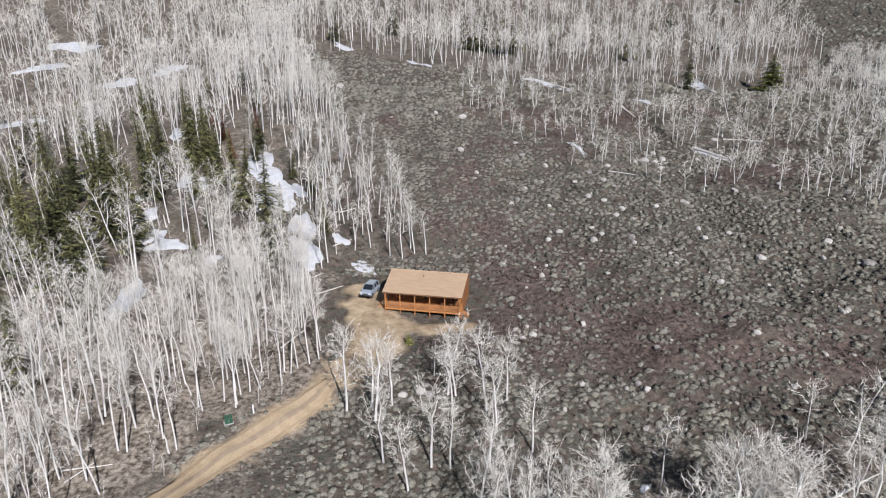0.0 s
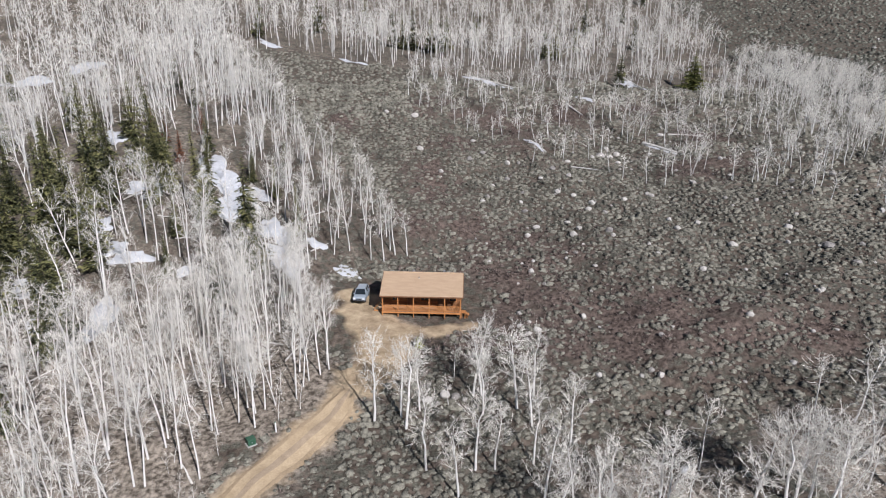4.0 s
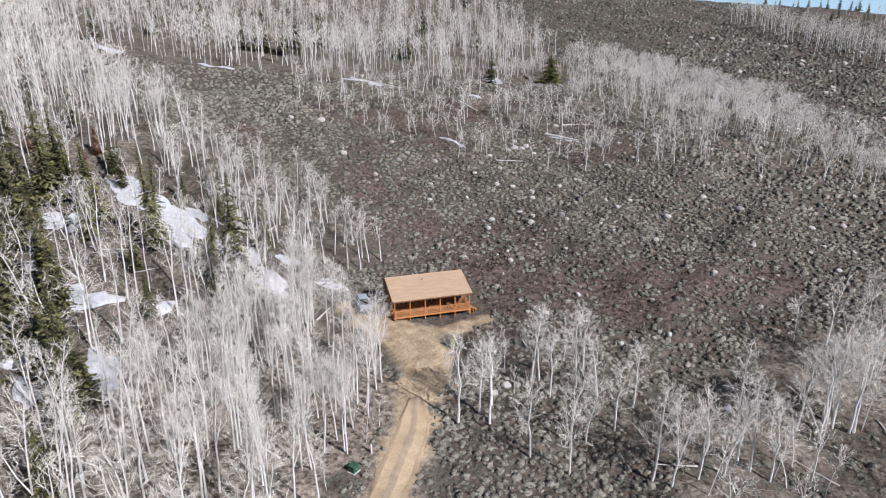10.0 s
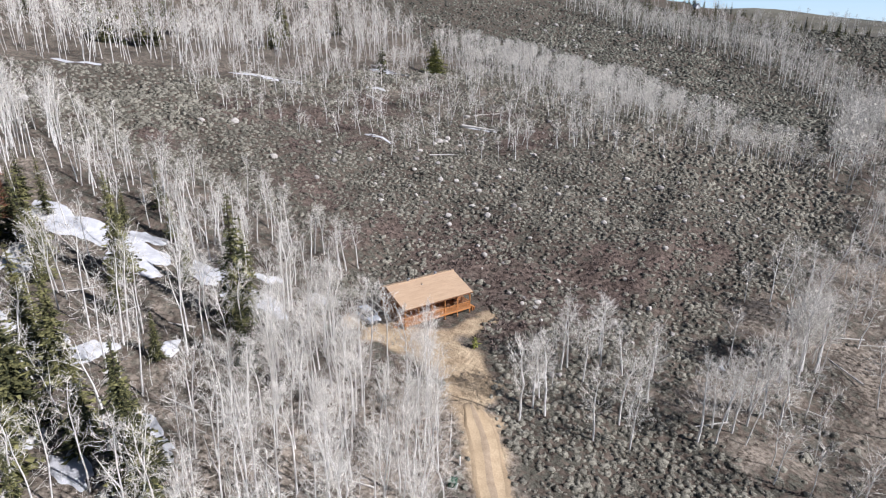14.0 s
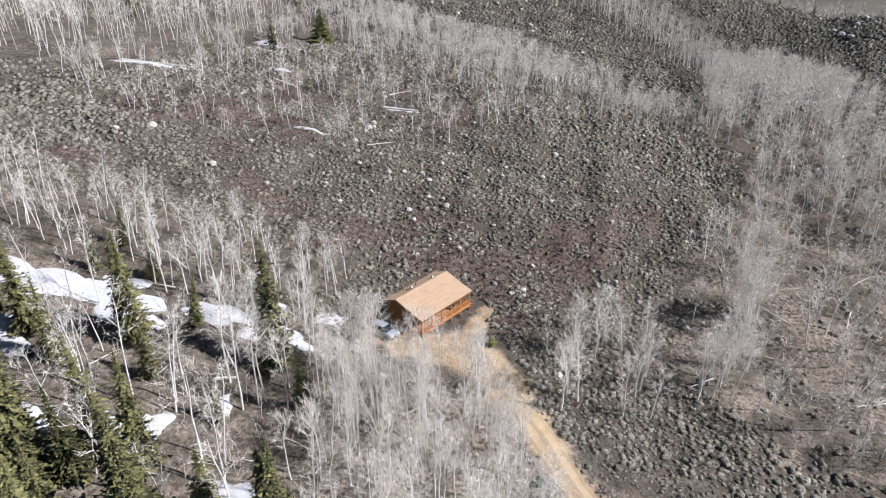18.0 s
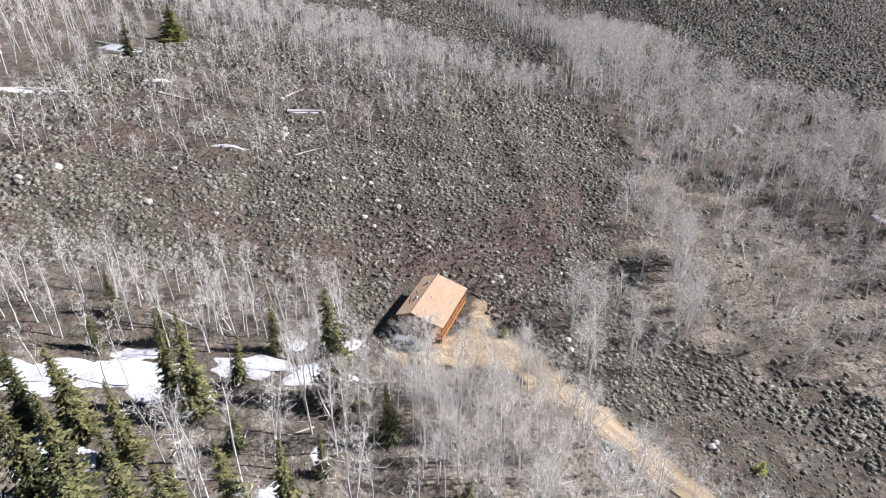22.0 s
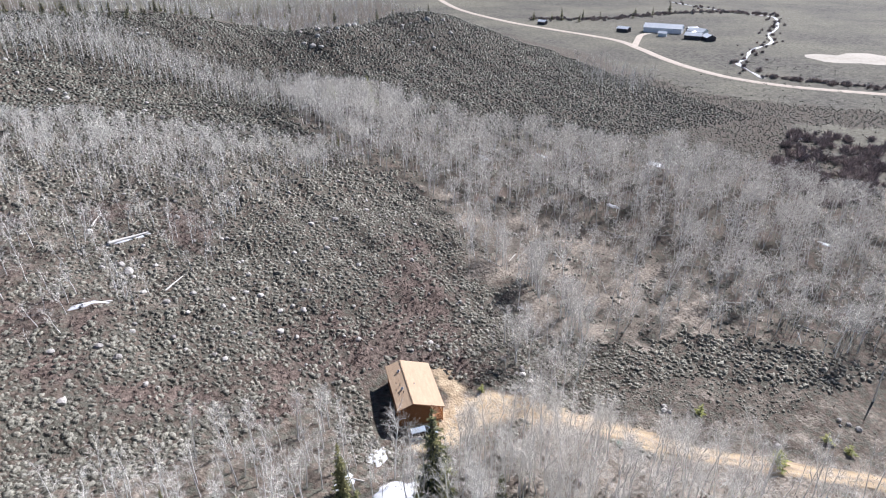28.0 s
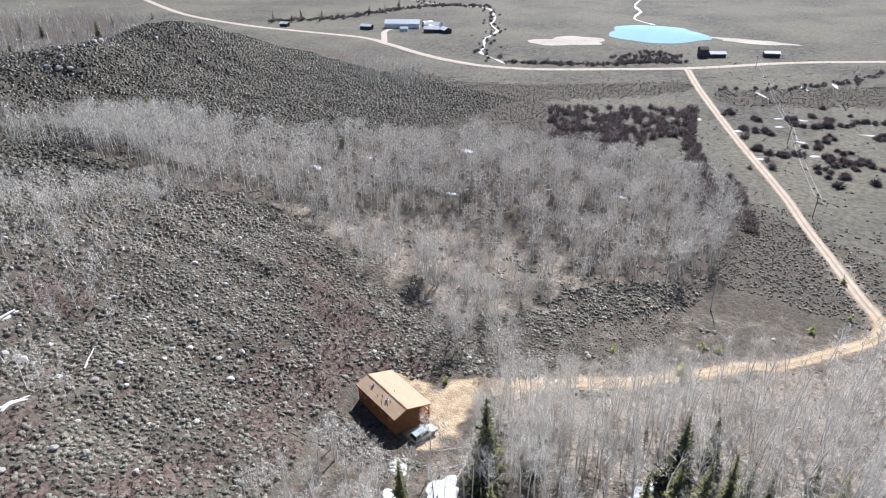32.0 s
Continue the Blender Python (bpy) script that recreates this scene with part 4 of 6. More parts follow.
# ---- the car ----
def build_car():
    x, y = -12.0, 94.2
    car = empty("car", pose(x, y, float(Z(x, y)) + 0.02, 4.0, 0, 168), "silver-blue sport utility car parked beside the cabin", "car")
    W, L = 0.93, 2.4

    def hull(prof, half, inset):
        """Body shape from a side outline (y, z), drawn in at the top by inset."""
        verts, faces = [], []
        zt = max(p[1] for p in prof)
        zb = min(p[1] for p in prof)
        for s in (-1, 1):
            for py, pz in prof:
                verts.append((s * (half - inset * ((pz - zb) / (zt - zb)) ** 2), py, pz))
        n = len(prof)
        faces += [(k, (k + 1) % n, n + (k + 1) % n, n + k) for k in range(n)]
        faces += [tuple(reversed(range(n))), tuple(n + k for k in range(n))]
        bm = bmesh.new()
        vs = [bm.verts.new(v) for v in verts]
        for f in faces:
            bm.faces.new([vs[i] for i in f])
        bmesh.ops.recalc_face_normals(bm, faces=bm.faces)
        bmesh.ops.bevel(bm, geom=list(bm.edges), offset=0.035, segments=2, affect="EDGES")
        return bm

    part("body", hull([(-L, 0.45), (-L, 0.95), (-L + 0.05, 1.08), (1.0, 1.1), (1.15, 1.08), (L - 0.15, 0.98), (L, 0.85), (L, 0.45), (L - 0.2, 0.32), (-L + 0.2, 0.32)], W, 0.04), M_CAR, car)
    part("cabin", hull([(-L + 0.06, 1.08), (-L + 0.3, 1.7), (-L + 0.5, 1.76), (0.35, 1.78), (0.55, 1.72), (1.2, 1.09)], W - 0.05, 0.17), M_GLASS, car, "dark tinted glass")
    part("roof", box(-0.7, 0.7, -L + 0.42, 0.45, 1.755, 1.81, 0.025), M_CAR, car, "silver-blue roof")
    for s in (-1, 1):
        for py in (-L + 0.28, -0.85, 0.2):
            part("pillar", rod((s * (W - 0.06), py + (0.1 if py < -2 else 0), 1.09), (s * 0.73, py + (0.25 if py < -2 else 0.12), 1.76), 0.045, sides=5), M_CAR, car)
        part("pillar", rod((s * (W - 0.06), 1.18, 1.09), (s * 0.73, 0.5, 1.75), 0.04, sides=5), M_CAR, car)
        part("roof_rail", rod((s * 0.66, -L + 0.6, 1.86), (s * 0.66, 0.2, 1.86), 0.025, sides=6), M_TRIM, car)
        part("wing_mirror", box(s * (W + 0.1) - 0.09, s * (W + 0.1) + 0.09, 0.88, 1.0, 1.05, 1.2, 0.03), M_CAR, car)
        part("headlight", box(s * 0.68 - 0.18, s * 0.68 + 0.18, L - 0.03, L + 0.02, 0.7, 0.86, 0.01), M_LAMP_CLEAR, car, "clear headlight")
        part("tail_light", box(s * 0.8 - 0.09, s * 0.8 + 0.09, -L - 0.02, -L + 0.03, 0.75, 1.1, 0.01), M_LAMP_RED, car, "red tail light")
        for wy in (-1.45, 1.48):
            wh = part("wheel", rod((s * (W - 0.2), wy, 0.36), (s * (W + 0.02), wy, 0.36), 0.36, sides=24), M_TYRE, car, "black tyre")
            part("rim", rod((s * (W + 0.015), wy, 0.36), (s * (W + 0.035), wy, 0.36), 0.22, sides=16), M_STEEL, wh, "alloy rim")
    part("front_bumper", box(-0.88, 0.88, L - 0.05, L + 0.1, 0.42, 0.62, 0.03), M_TRIM, car)
    part("rear_bumper", box(-0.88, 0.88, -L - 0.1, -L + 0.05, 0.42, 0.64, 0.03), M_TRIM, car)
    part("grille", box(-0.45, 0.45, L - 0.02, L + 0.03, 0.66, 0.84, 0.01), M_TRIM, car)
    part("number_plate", box(-0.26, 0.26, -L - 0.125, -L - 0.102, 0.68, 0.8), M_WHITE, car, "plain pale plate")
    part("rear_window", box(-0.6, 0.6, -L + 0.09, -L + 0.12, 1.2, 1.55), M_GLASS, car)


build_car()


# ---- small things by the drive ----
def place(x, y, dz=0.0, rz=0.0):
    return pose(x, y, float(Z(x, y)) + dz, 0, 0, rz)


ub = empty("utility_box", place(-25.6, 63.9, -0.05, 28) @ Matrix.Diagonal((0.72, 0.72, 0.78, 1)), "green metal utility box on a concrete pad beside the drive", "utility box")
part("pad", box(-0.75, 0.75, -0.7, 0.7, 0, 0.14, 0.02), M_CONCRETE, ub, "concrete pad")
part("body", box(-0.6, 0.6, -0.55, 0.55, 0.142, 1.0, 0.03), M_BOXGREEN, ub)
part("lid", box(-0.64, 0.64, -0.6, 0.6, 1.003, 1.1, 0.03), M_BOXGREEN, ub)
part("latch", box(-0.08, 0.08, -0.6, -0.555, 0.5, 0.7, 0.01), M_STEEL, ub)
mp = empty("marker_post", place(-23.0, 65.3, -0.1, 10), "white marker post beside the dirt drive", "post")
part("post", rod((0, 0, 0), (0, 0, 1.35), 0.09, sides=8), M_WHITE, mp)
part("cap", rod((0, 0, 1.352), (0, 0, 1.45), 0.11, 0.06, 8), M_BOXGREEN, mp)


# ---- boulders ----
def boulder_mesh(seed):
    r = random.Random(seed)
    bm = bmesh.new()
    bmesh.ops.create_icosphere(bm, subdivisions=2, radius=1.0)
    off = Vector((seed * 7.1, seed * 3.3, 0))
    sx, sy, sz = r.uniform(0.8, 1.2), r.uniform(0.7, 1.1), r.uniform(0.6, 0.85)
    planes = [(Vector((r.uniform(-1, 1), r.uniform(-1, 1), r.uniform(-0.4, 1))).normalized(), r.uniform(0.62, 0.85)) for _ in range(7)]
    for v in bm.verts:
        p = v.co.copy()
        for n, d in planes:
            e = p.dot(n) - d
            if e > 0:
                p -= n * e * 0.85
        p *= 1 + 0.16 * noise.noise(p * 1.6 + off) + 0.06 * noise.noise(p * 5 + off)
        v.co = (p.x * sx, p.y * sy, p.z * sz)
    for f in bm.faces:
        f.smooth = False
    me = bpy.data.meshes.new("boulder")
    bm.to_mesh(me)
    bm.free()
    me.materials.append(M_ROCK)
    return me


BOULDERS = [boulder_mesh(k) for k in range(8)]
ROCKS_SLOPE = [(49, 91.6, 1.3), (61.5, 85.5, 1.3), (25, 68, .9), (17.4, 69.8, .7), (14.4, 65, .6), (23.6, 63, .7), (24.3, 69.2, .8), (22, 134.5, 1.1), (31.5, 110.8, .9), (26.5, 108.2, .9), (47.3, 99.8, .8),
               (28, 118.5, .9), (13.4, 120.9, .8), (25.9, 93, .6), (16.8, 126.7, .7), (33.3, 120.6, .7), (38.8, 111.6, .8), (36.5, 96.1, .6), (61.4, 79.6, .9), (64.4, 72.1, .8), (67, 66.5, .8)]
ROCKS_HIGH = [(-29.7, 186, 1.7), (-2, 163, 1.2), (4.8, 161, 1.4), (43, 134, 1.5), (46.3, 138.6, 1.0), (34.7, 131.8, .9), (16.6, 146, .9), (4, 144.3, 1.2), (74, 123.8, .9), (53, 130.5, .8), (24.3, 134, .8),
              (14, 137, 1.2), (47.3, 135, 1.3), (43.3, 102.4, .8), (20.4, 115.3, .8), (17.4, 139.5, 1.0), (32, 100.4, .7), (26.5, 125, .7), (30.5, 116.3, .8), (34, 109, .8)]
ROCKS_NEAR = [(12.67, 81.3, .85), (12.1, 83.5, .5), (-5.2, 68.4, .85), (-3, 68.9, .95), (-1.8, 68.2, 1.0), (-0.7, 67.6, .6), (-4.2, 67.6, .55), (-2.4, 69.9, .6), (-21.0, 49.0, .9), (-20.2, 48.2, .7), (-21.8, 48.4, .6),
              (-35.8, 19.1, .9), (-38.8, 17.7, 1.0), (-37.2, 18.2, .7), (-36.8, 20.2, .5), (-50.4, 9.7, .9), (-35.7, 35.9, .9), (6.5, 80.2, .5), (-13.8, 101, .5), (-12.6, 101.6, .4), (-15, 100.4, .4), (8.5, 77.5, .45)]
ROCKS_FAR = [(216, 177, 2), (193.5, 148.6, 1.8), (192.5, 121.5, 1.7), (157, 108, 1.5), (186, 182.8, 1.6), (208.6, 203, 1.6), (246.8, 181, 2), (276, 29.7, 2.6), (281, 33, 2.2), (272, 26, 2.0), (236.6, 35, 2), (284, 24, 2.4),
             (229, 216, 1.6), (201, 218, 1.3), (232, 196, 1.7), (221, 180, 1.8), (188, 148, 1.5), (186, 196, 1.5), (185, 182, 1.4), (235, 170, 1.6), (238, 136, 1.5), (211, 135, 1.3), (165, 118, 1.6), (291, 87, 1.9), (304, 39, 1.8), (297, 31, 2.0), (308, -34, 1.6)]
r = random.Random(3)
for group, lst, lab in (("boulders on the sage slope", ROCKS_SLOPE, "pale granite boulder among sagebrush"), ("boulders by the upper grove", ROCKS_HIGH, "pale granite boulder below the upper aspens"),
                        ("rocks near the cabin", ROCKS_NEAR, "pale rounded granite rock near the drive"), ("rocks on the far hill", ROCKS_FAR, "granite outcrop boulder on the far sage hill")):
    for x, y, s in lst:
        b = new("boulder", BOULDERS[r.randrange(8)])
        s *= 0.72
        b.matrix_world = place(x, y, s * 0.22, r.uniform(0, 360)) @ Matrix.Diagonal((s, s, s, 1))
        tagged(b, lab, "boulder", group)
for k in range(46):
    a, d = r.uniform(0, 6.283), r.uniform(0.15, 1) ** 0.6
    x, y = 296 + 20 * d * math.cos(a) + 6 * math.sin(3 * a), -18 + 52 * d * math.sin(a)
    s = 0.6 + 1.5 * r.random() ** 2.5
    b = new("boulder", BOULDERS[r.randrange(8)])
    b.matrix_world = place(x, y, s * 0.22, r.uniform(0, 360)) @ Matrix.Diagonal((s, s, s, 1))
    tagged(b, "pale granite boulder on the knoll of the far hill", "boulder", "rocks on the far hill")
for k in range(45):
    x, y = r.uniform(165, 305), r.uniform(95, 250)
    s = 0.7 + 1.0 * r.random() ** 2
    b = new("boulder", BOULDERS[r.randrange(8)])
    b.matrix_world = place(x, y, s * 0.3, r.uniform(0, 360)) @ Matrix.Diagonal((s, s, s, 1))
    tagged(b, "granite outcrop boulder on the far sage hill", "boulder", "rocks on the far hill")
k = 0
while k < 170:
    x, y = r.uniform(5, 130), r.uniform(64, 172)
    if (x - 40) ** 2 / 60 ** 2 + (y - 105) ** 2 / 45 ** 2 > 1 or y < 70 - 0.2 * x:
        continue
    s = 0.26 + 0.5 * r.random() ** 2.2
    b = new("boulder", BOULDERS[r.randrange(8)])
    b.matrix_world = place(x, y, s * 0.25, r.uniform(0, 360)) @ Matrix.Diagonal((s, s, s, 1))
    tagged(b, "small grey stone among sagebrush", "boulder", "stones on the sage slope")
    k += 1


# ---- trees ----
def tube(path, radii, sides):
    """Corners and triangles of a tapered tube along a path."""
    path = np.asarray(path, float)
    n = len(path)
    v, f = [], []
    for k in range(n):
        d = path[min(k + 1, n - 1)] - path[max(k - 1, 0)]
        d /= np.linalg.norm(d) + 1e-9
        u = np.cross(d, (0.31, 0.95, 0.05))
        u /= np.linalg.norm(u) + 1e-9
        w = np.cross(d, u)
        for s in range(sides):
            a = 6.28318 * s / sides
            v.append(path[k] + radii[k] * (math.cos(a) * u + math.sin(a) * w))
    for k in range(n - 1):
        for s in range(sides):
            a, b = k * sides + s, k * sides + (s + 1) % sides
            f += [(a, b, b + sides), (a, b + sides, a + sides)]
    return np.array(v), np.array(f)


def join(pieces):
    vs, fs, o = [], [], 0
    for v, f in pieces:
        vs.append(v)
        fs.append(np.asarray(f) + o)
        o += len(v)
    return np.concatenate(vs), np.concatenate(fs)


def aspen(seed, limbs=16, subs=5, twigs=6, trunk_sides=6, rings=7, low=0.4, spread=0.2, twig_width=0.0012, girth=1.0, crooked=0.05, fork=False, steep=1.0, thick_limbs=False):
    """Trunk and crown of a bare aspen one unit high: limbs, side branches on them, fine twigs on those."""
    r = np.random.default_rng(seed)
    n = rings
    lean = r.normal(0, 0.05, 2)
    path = [(0.0, 0.0, -0.04)]
    wob = r.normal(0, crooked, (n, 2)).cumsum(0) * 0.35
    for k in range(1, n + 1):
        h = k / n
        path.append((lean[0] * h + wob[k - 1][0] * h, lean[1] * h + wob[k - 1][1] * h, h * 0.97))
    path = np.array(path)
    rad = girth * 0.0118 * (1 - np.linspace(0, 1, n + 1)) ** 0.75 + 0.0012
    trunk = [tube(path, rad, trunk_sides)]
    if fork:
        k = n // 2
        d = r.normal(0, 1, 2)
        d /= np.linalg.norm(d)
        p2 = [path[k], path[k] + (d[0] * 0.05, d[1] * 0.05, 0.16), path[k] + (d[0] * 0.09, d[1] * 0.09, 0.36)]
        trunk.append(tube(p2, [0.006, 0.0045, 0.001], 4))
    crown = []
    tv, tf = [], []

    def blade(p, q, width):
        side = np.cross(q - p, r.normal(0, 1, 3))
        side *= width / (np.linalg.norm(side) + 1e-9)
        o = len(tv)
        tv.extend([p - side, p + side, q])
        tf.append((o, o + 1, o + 2))

    def heading(v):
        return v / (np.linalg.norm(v) + 1e-9)

    for k in range(limbs):
        h = low + (0.96 - low) * (k + r.random()) / limbs
        i = min(int(h * n), n - 1)
        u = h * n - i
        p = path[i] * (1 - u) + path[i + 1] * u
        a = k * 2.4 + r.normal(0, 0.5)
        rel = (h - low) / (1 - low)
        ln = spread * (0.3 + 0.8 * math.sin(math.pi * min(0.97, 0.22 + 0.72 * rel))) * r.uniform(0.7, 1.2)
        d = heading(np.array([math.cos(a), math.sin(a), steep * r.uniform(0.45, 0.9) + 0.7 * rel]))
        tip = p + d * ln + np.array([0, 0, 0.22 * ln])
        mid = p + d * ln * 0.5
        if thick_limbs:
            crown.append(tube([p, tip], [0.0018 * (1.1 - 0.6 * rel), 0.0005], 3))
        else:
            blade(p, tip, twig_width * 1.3)
        for q in range(subs):
            s = 0.22 + 0.78 * (q + r.random()) / subs
            b = (p * (1 - s) + mid * s) * (1 - s) + (mid * (1 - s) + tip * s) * s
            sd = heading(d * 0.7 + r.normal(0, 0.5, 3) + np.array([0, 0, 0.25 * steep]))
            sl = (0.3 + 0.3 * r.random()) * ln + 0.02
            e = b + sd * sl
            blade(b, e, twig_width * 1.35)
            for t in range(twigs):
                w = 0.15 + 0.85 * (t + r.random()) / twigs
                td = heading(sd * 0.65 + r.normal(0, 0.62, 3) + np.array([0, 0, 0.22]))
                c = b + sd * sl * w
                blade(c, c + td * (0.028 + 0.04 * r.random() + 0.1 * ln), twig_width)
    crown.append((np.array(tv), np.array(tf)))
    return join(trunk), join(crown)


def scatter(poly, spacing, keep, seed, clump=None):
    """Jittered places inside an outline, thinned by keep and by clumps."""
    r = np.random.default_rng(seed)
    p = np.array(poly)
    gx, gy = np.meshgrid(np.arange(p[:, 0].min(), p[:, 0].max(), spacing), np.arange(p[:, 1].min(), p[:, 1].max(), spacing))
    x = (gx + r.uniform(-0.5, 0.5, gx.shape) * spacing * 1.1).ravel()
    y = (gy + r.uniform(-0.5, 0.5, gy.shape) * spacing * 1.1).ravel()
    ok = inside(poly, x, y) & (r.random(len(x)) < keep)
    if clump:
        ok &= noise2(x, y, clump[0], seed + 1) > clump[1]
    return np.stack([x[ok], y[ok]], 1)


def clear_of(pts, margin=2.6):
    """Drops places on the drive, in the yard, or at the cabin and the car."""
    x, y = pts[:, 0], pts[:, 1]
    ok = line_distance(drive_line, x, y) > margin
    ok &= ~inside(YARD, x, y)
    ok &= ~inside([(-19.5, 99.5), (-19.5, 80), (-10, 80), (4.5, 83.5), (7.5, 95), (5.5, 99), (-8, 101)], x, y)
    return pts[ok]


def stand(name, pts, heights, templates, mats, label, seed, lean=2.5):
    """Many trees in one mesh; the templates are (trunk, crown) pairs."""
    r = np.random.default_rng(seed)
    vs, fs, ms, o = [], [], [], 0
    zz = Z(pts[:, 0], pts[:, 1])
    pick = r.integers(0, len(templates), len(pts))
    for (x, y), z, h, k in zip(pts, zz, heights, pick):
        a = r.uniform(0, 6.283)
        ca, sa = math.cos(a), math.sin(a)
        lx, ly = np.radians(r.normal(0, lean, 2))
        wide_by = r.uniform(0.85, 1.25)
        m = np.array([[ca * wide_by, -sa * wide_by, lx], [sa * wide_by, ca * wide_by, ly], [0, 0, 1]]) * h
        for q in (0, 1):
            v, f = templates[k][q]
            vs.append(v @ m.T + (x, y, z))
            fs.append(f + o)
            ms.append(np.full(len(f), q))
            o += len(v)
    me = tri_mesh(name, np.concatenate(vs), np.concatenate(fs), mats, np.concatenate(ms))
    return tagged(new(name, me), label, "trees", kind="stuff")


WOOD = [aspen(40 + k, 13, 4, 6, 4, 5, 0.44, 0.15, 0.0012, 0.68, 0.06, k % 4 == 0, 1.0) for k in range(10)]
SHORT = [aspen(80 + k, 11, 4, 5, 4, 4, 0.42, 0.23, 0.0029, 1.1, 0.1, k % 3 == 0, 0.7) for k in range(8)]
FAR = [aspen(120 + k, 7, 3, 5, 3, 3, 0.5, 0.18, 0.003, 0.68, 0.05, False, 0.9) for k in range(8)]
HAZE = [aspen(150 + k, 13, 4, 5, 4, 4, 0.48, 0.21, 0.0025, 0.85, 0.07, k % 3 == 0, 0.6) for k in range(10)]
HAZE_FAR = [aspen(190 + k, 11, 3, 6, 3, 2, 0.54, 0.2, 0.0037, 0.68, 0.06, False, 0.5) for k in range(8)]
DISTANT = [aspen(180 + k, 5, 2, 3, 3, 2, 0.3, 0.2, 0.012, 1.3, 0.05) for k in range(6)]
FINE = [aspen(10 + k, 17, 5, 9, 7, 7, 0.44, 0.15, 0.00085, 0.66, 0.05, k % 3 == 0, 1.0, True) for k in range(8)]
SAPLINGS = [aspen(240 + k, 10, 2, 4, 3, 3, 0.15, 0.24, 0.0026, 0.7, 0.12) for k in range(6)]
FINE_STRIP = [aspen(170 + k, 14, 4, 7, 6, 6, 0.5, 0.17, 0.0015, 1.1, 0.06, k % 3 == 0, 0.9) for k in range(6)]
FINE_SHORT = [aspen(30 + k, 18, 5, 8, 7, 6, 0.32, 0.2, 0.0017, 1.2, 0.08, k % 3 == 1, 0.9, True) for k in range(6)]

FIR_HOUSE = [(-29.6, 100.2), (-22.2, 111), (-38.5, 114.3), (-37.8, 117.4), (-33, 92), (-41.9, 108.2), (-41.2, 98.2), (-31.6, 131), (-40.8, 136), (-27, 124.8), (-25.3, 132.4), (-30.4, 113), (-47, 117), (-47, 128), (-49, 130)]
FIR_DEEP = [(-57.7, 108.5), (-52.6, 102.3), (-50.8, 98), (-59, 104), (-55.9, 101.5), (-64.7, 93), (-61.4, 95), (-59.3, 104.8), (-64, 119), (-57.6, 127.5), (-51.7, 128.8), (-49.5, 81.5), (-55.6, 116.4), (-70, 109.6),
            (-66.3, 89.6), (-58.8, 87), (-52.5, 87.2), (-50.2, 81), (-62.5, 99), (-66.5, 104), (-68, 97), (-61, 112), (-46, 123), (-65.8, 124), (-63, 135), (-50, 133), (-54, 121), (-72, 101), (-69, 115), (-56, 92)]
FIR_ROAD = [(-50.7, 77.8), (-52.5, 68.5), (-60, 78.4), (-62.7, 75), (-67.4, 75), (-71, 70), (-77, 66)]
FIR_UPHILL = [(-82, 118), (-79, 139), (-59, 149), (-70, 150), (-88, 130), (-95, 145), (-75, 165), (-60, 165), (-104, 120), (-90, 170), (-48, 165), (-55, 180), (-42, 144), (-84, 108)]
FIR_EAST = [(118, 66), (150, 42), (132, 22), (98, 40), (84, 8), (120, -10)]
FIR_NORTH = [(64, 241), (26, 250), (12, 255), (16, 258), (22, 253), (-40, 244), (98, 288), (70, 186), (71, 250), (9, 258), (30, 262), (110, 262), (45, 275), (-20, 268), (84, 262), (120, 300), (52, 300), (0, 290), (140, 320)]
FIR_PLAIN = [(566, -118), (548, -112), (572, -100), (590, -80), (582, -60), (610, -70), (640, -40), (660, -10), (655, 4), (668, 10), (680, -20), (648, 14), (690, 0), (625, -205), (600, -150), (505, -272), (494, -287), (490, -297),
             (470, -305), (482, -318), (476, -337), (464, -371), (483, -391), (470, -404), (474, -432), (700, -60), (720, -30), (540, -140)]
FIR_SKYLINE = [(312, 140), (318, 152), (322, 160), (325, 176), (318, 190), (330, 200), (322, 128), (316, 120), (330, 168), (335, 150), (340, 185), (308, 112), (330, 110), (345, 140), (350, 60), (345, 30), (360, 10), (352, 42), (358, 22), (370, -5), (366, 35), (300, 215), (306, 222), (312, 208), (326, 214), (332, 205), (338, 218), (345, 200), (318, 226), (342, 170), (338, 160), (346, 152), (350, 128), (342, 118), (352, 100), (346, 84)]
FIR_SKYLINE += [tuple(p) for p in scatter([(340, 292), (360, 270), (400, 240), (432, 196), (446, 204), (440, 240), (400, 268), (362, 296)], 6.5, 0.42, 98).tolist()]
FIR_SKYLINE += [tuple(p) for p in scatter([(300, 215), (318, 130), (345, 55), (368, -5), (390, 20), (375, 90), (352, 210)], 9, 0.32, 97).tolist()]
NEAR_AREA = [(-48, 66), (-40, 50), (-14, 44), (16, 44), (16, 66), (6, 80), (-4, 79), (-14, 72), (-16, 100), (-2, 106), (4, 112), (-8, 126), (-26, 118), (-40, 96)]
west = clear_of(scatter(WEST, 2.1, 0.7, 21, (11, -0.55)))
# the wood goes on westwards out of sight
west = west[west[:, 0] > np.interp(west[:, 1], [0, 50, 95, 125, 155, 200, 250, 330], [-84, -84, -78, -96, -114, -142, -132, -70])]


def thin(pts, keep, seed):
    return pts[np.random.default_rng(seed).random(len(pts)) < keep(pts[:, 0], pts[:, 1])]


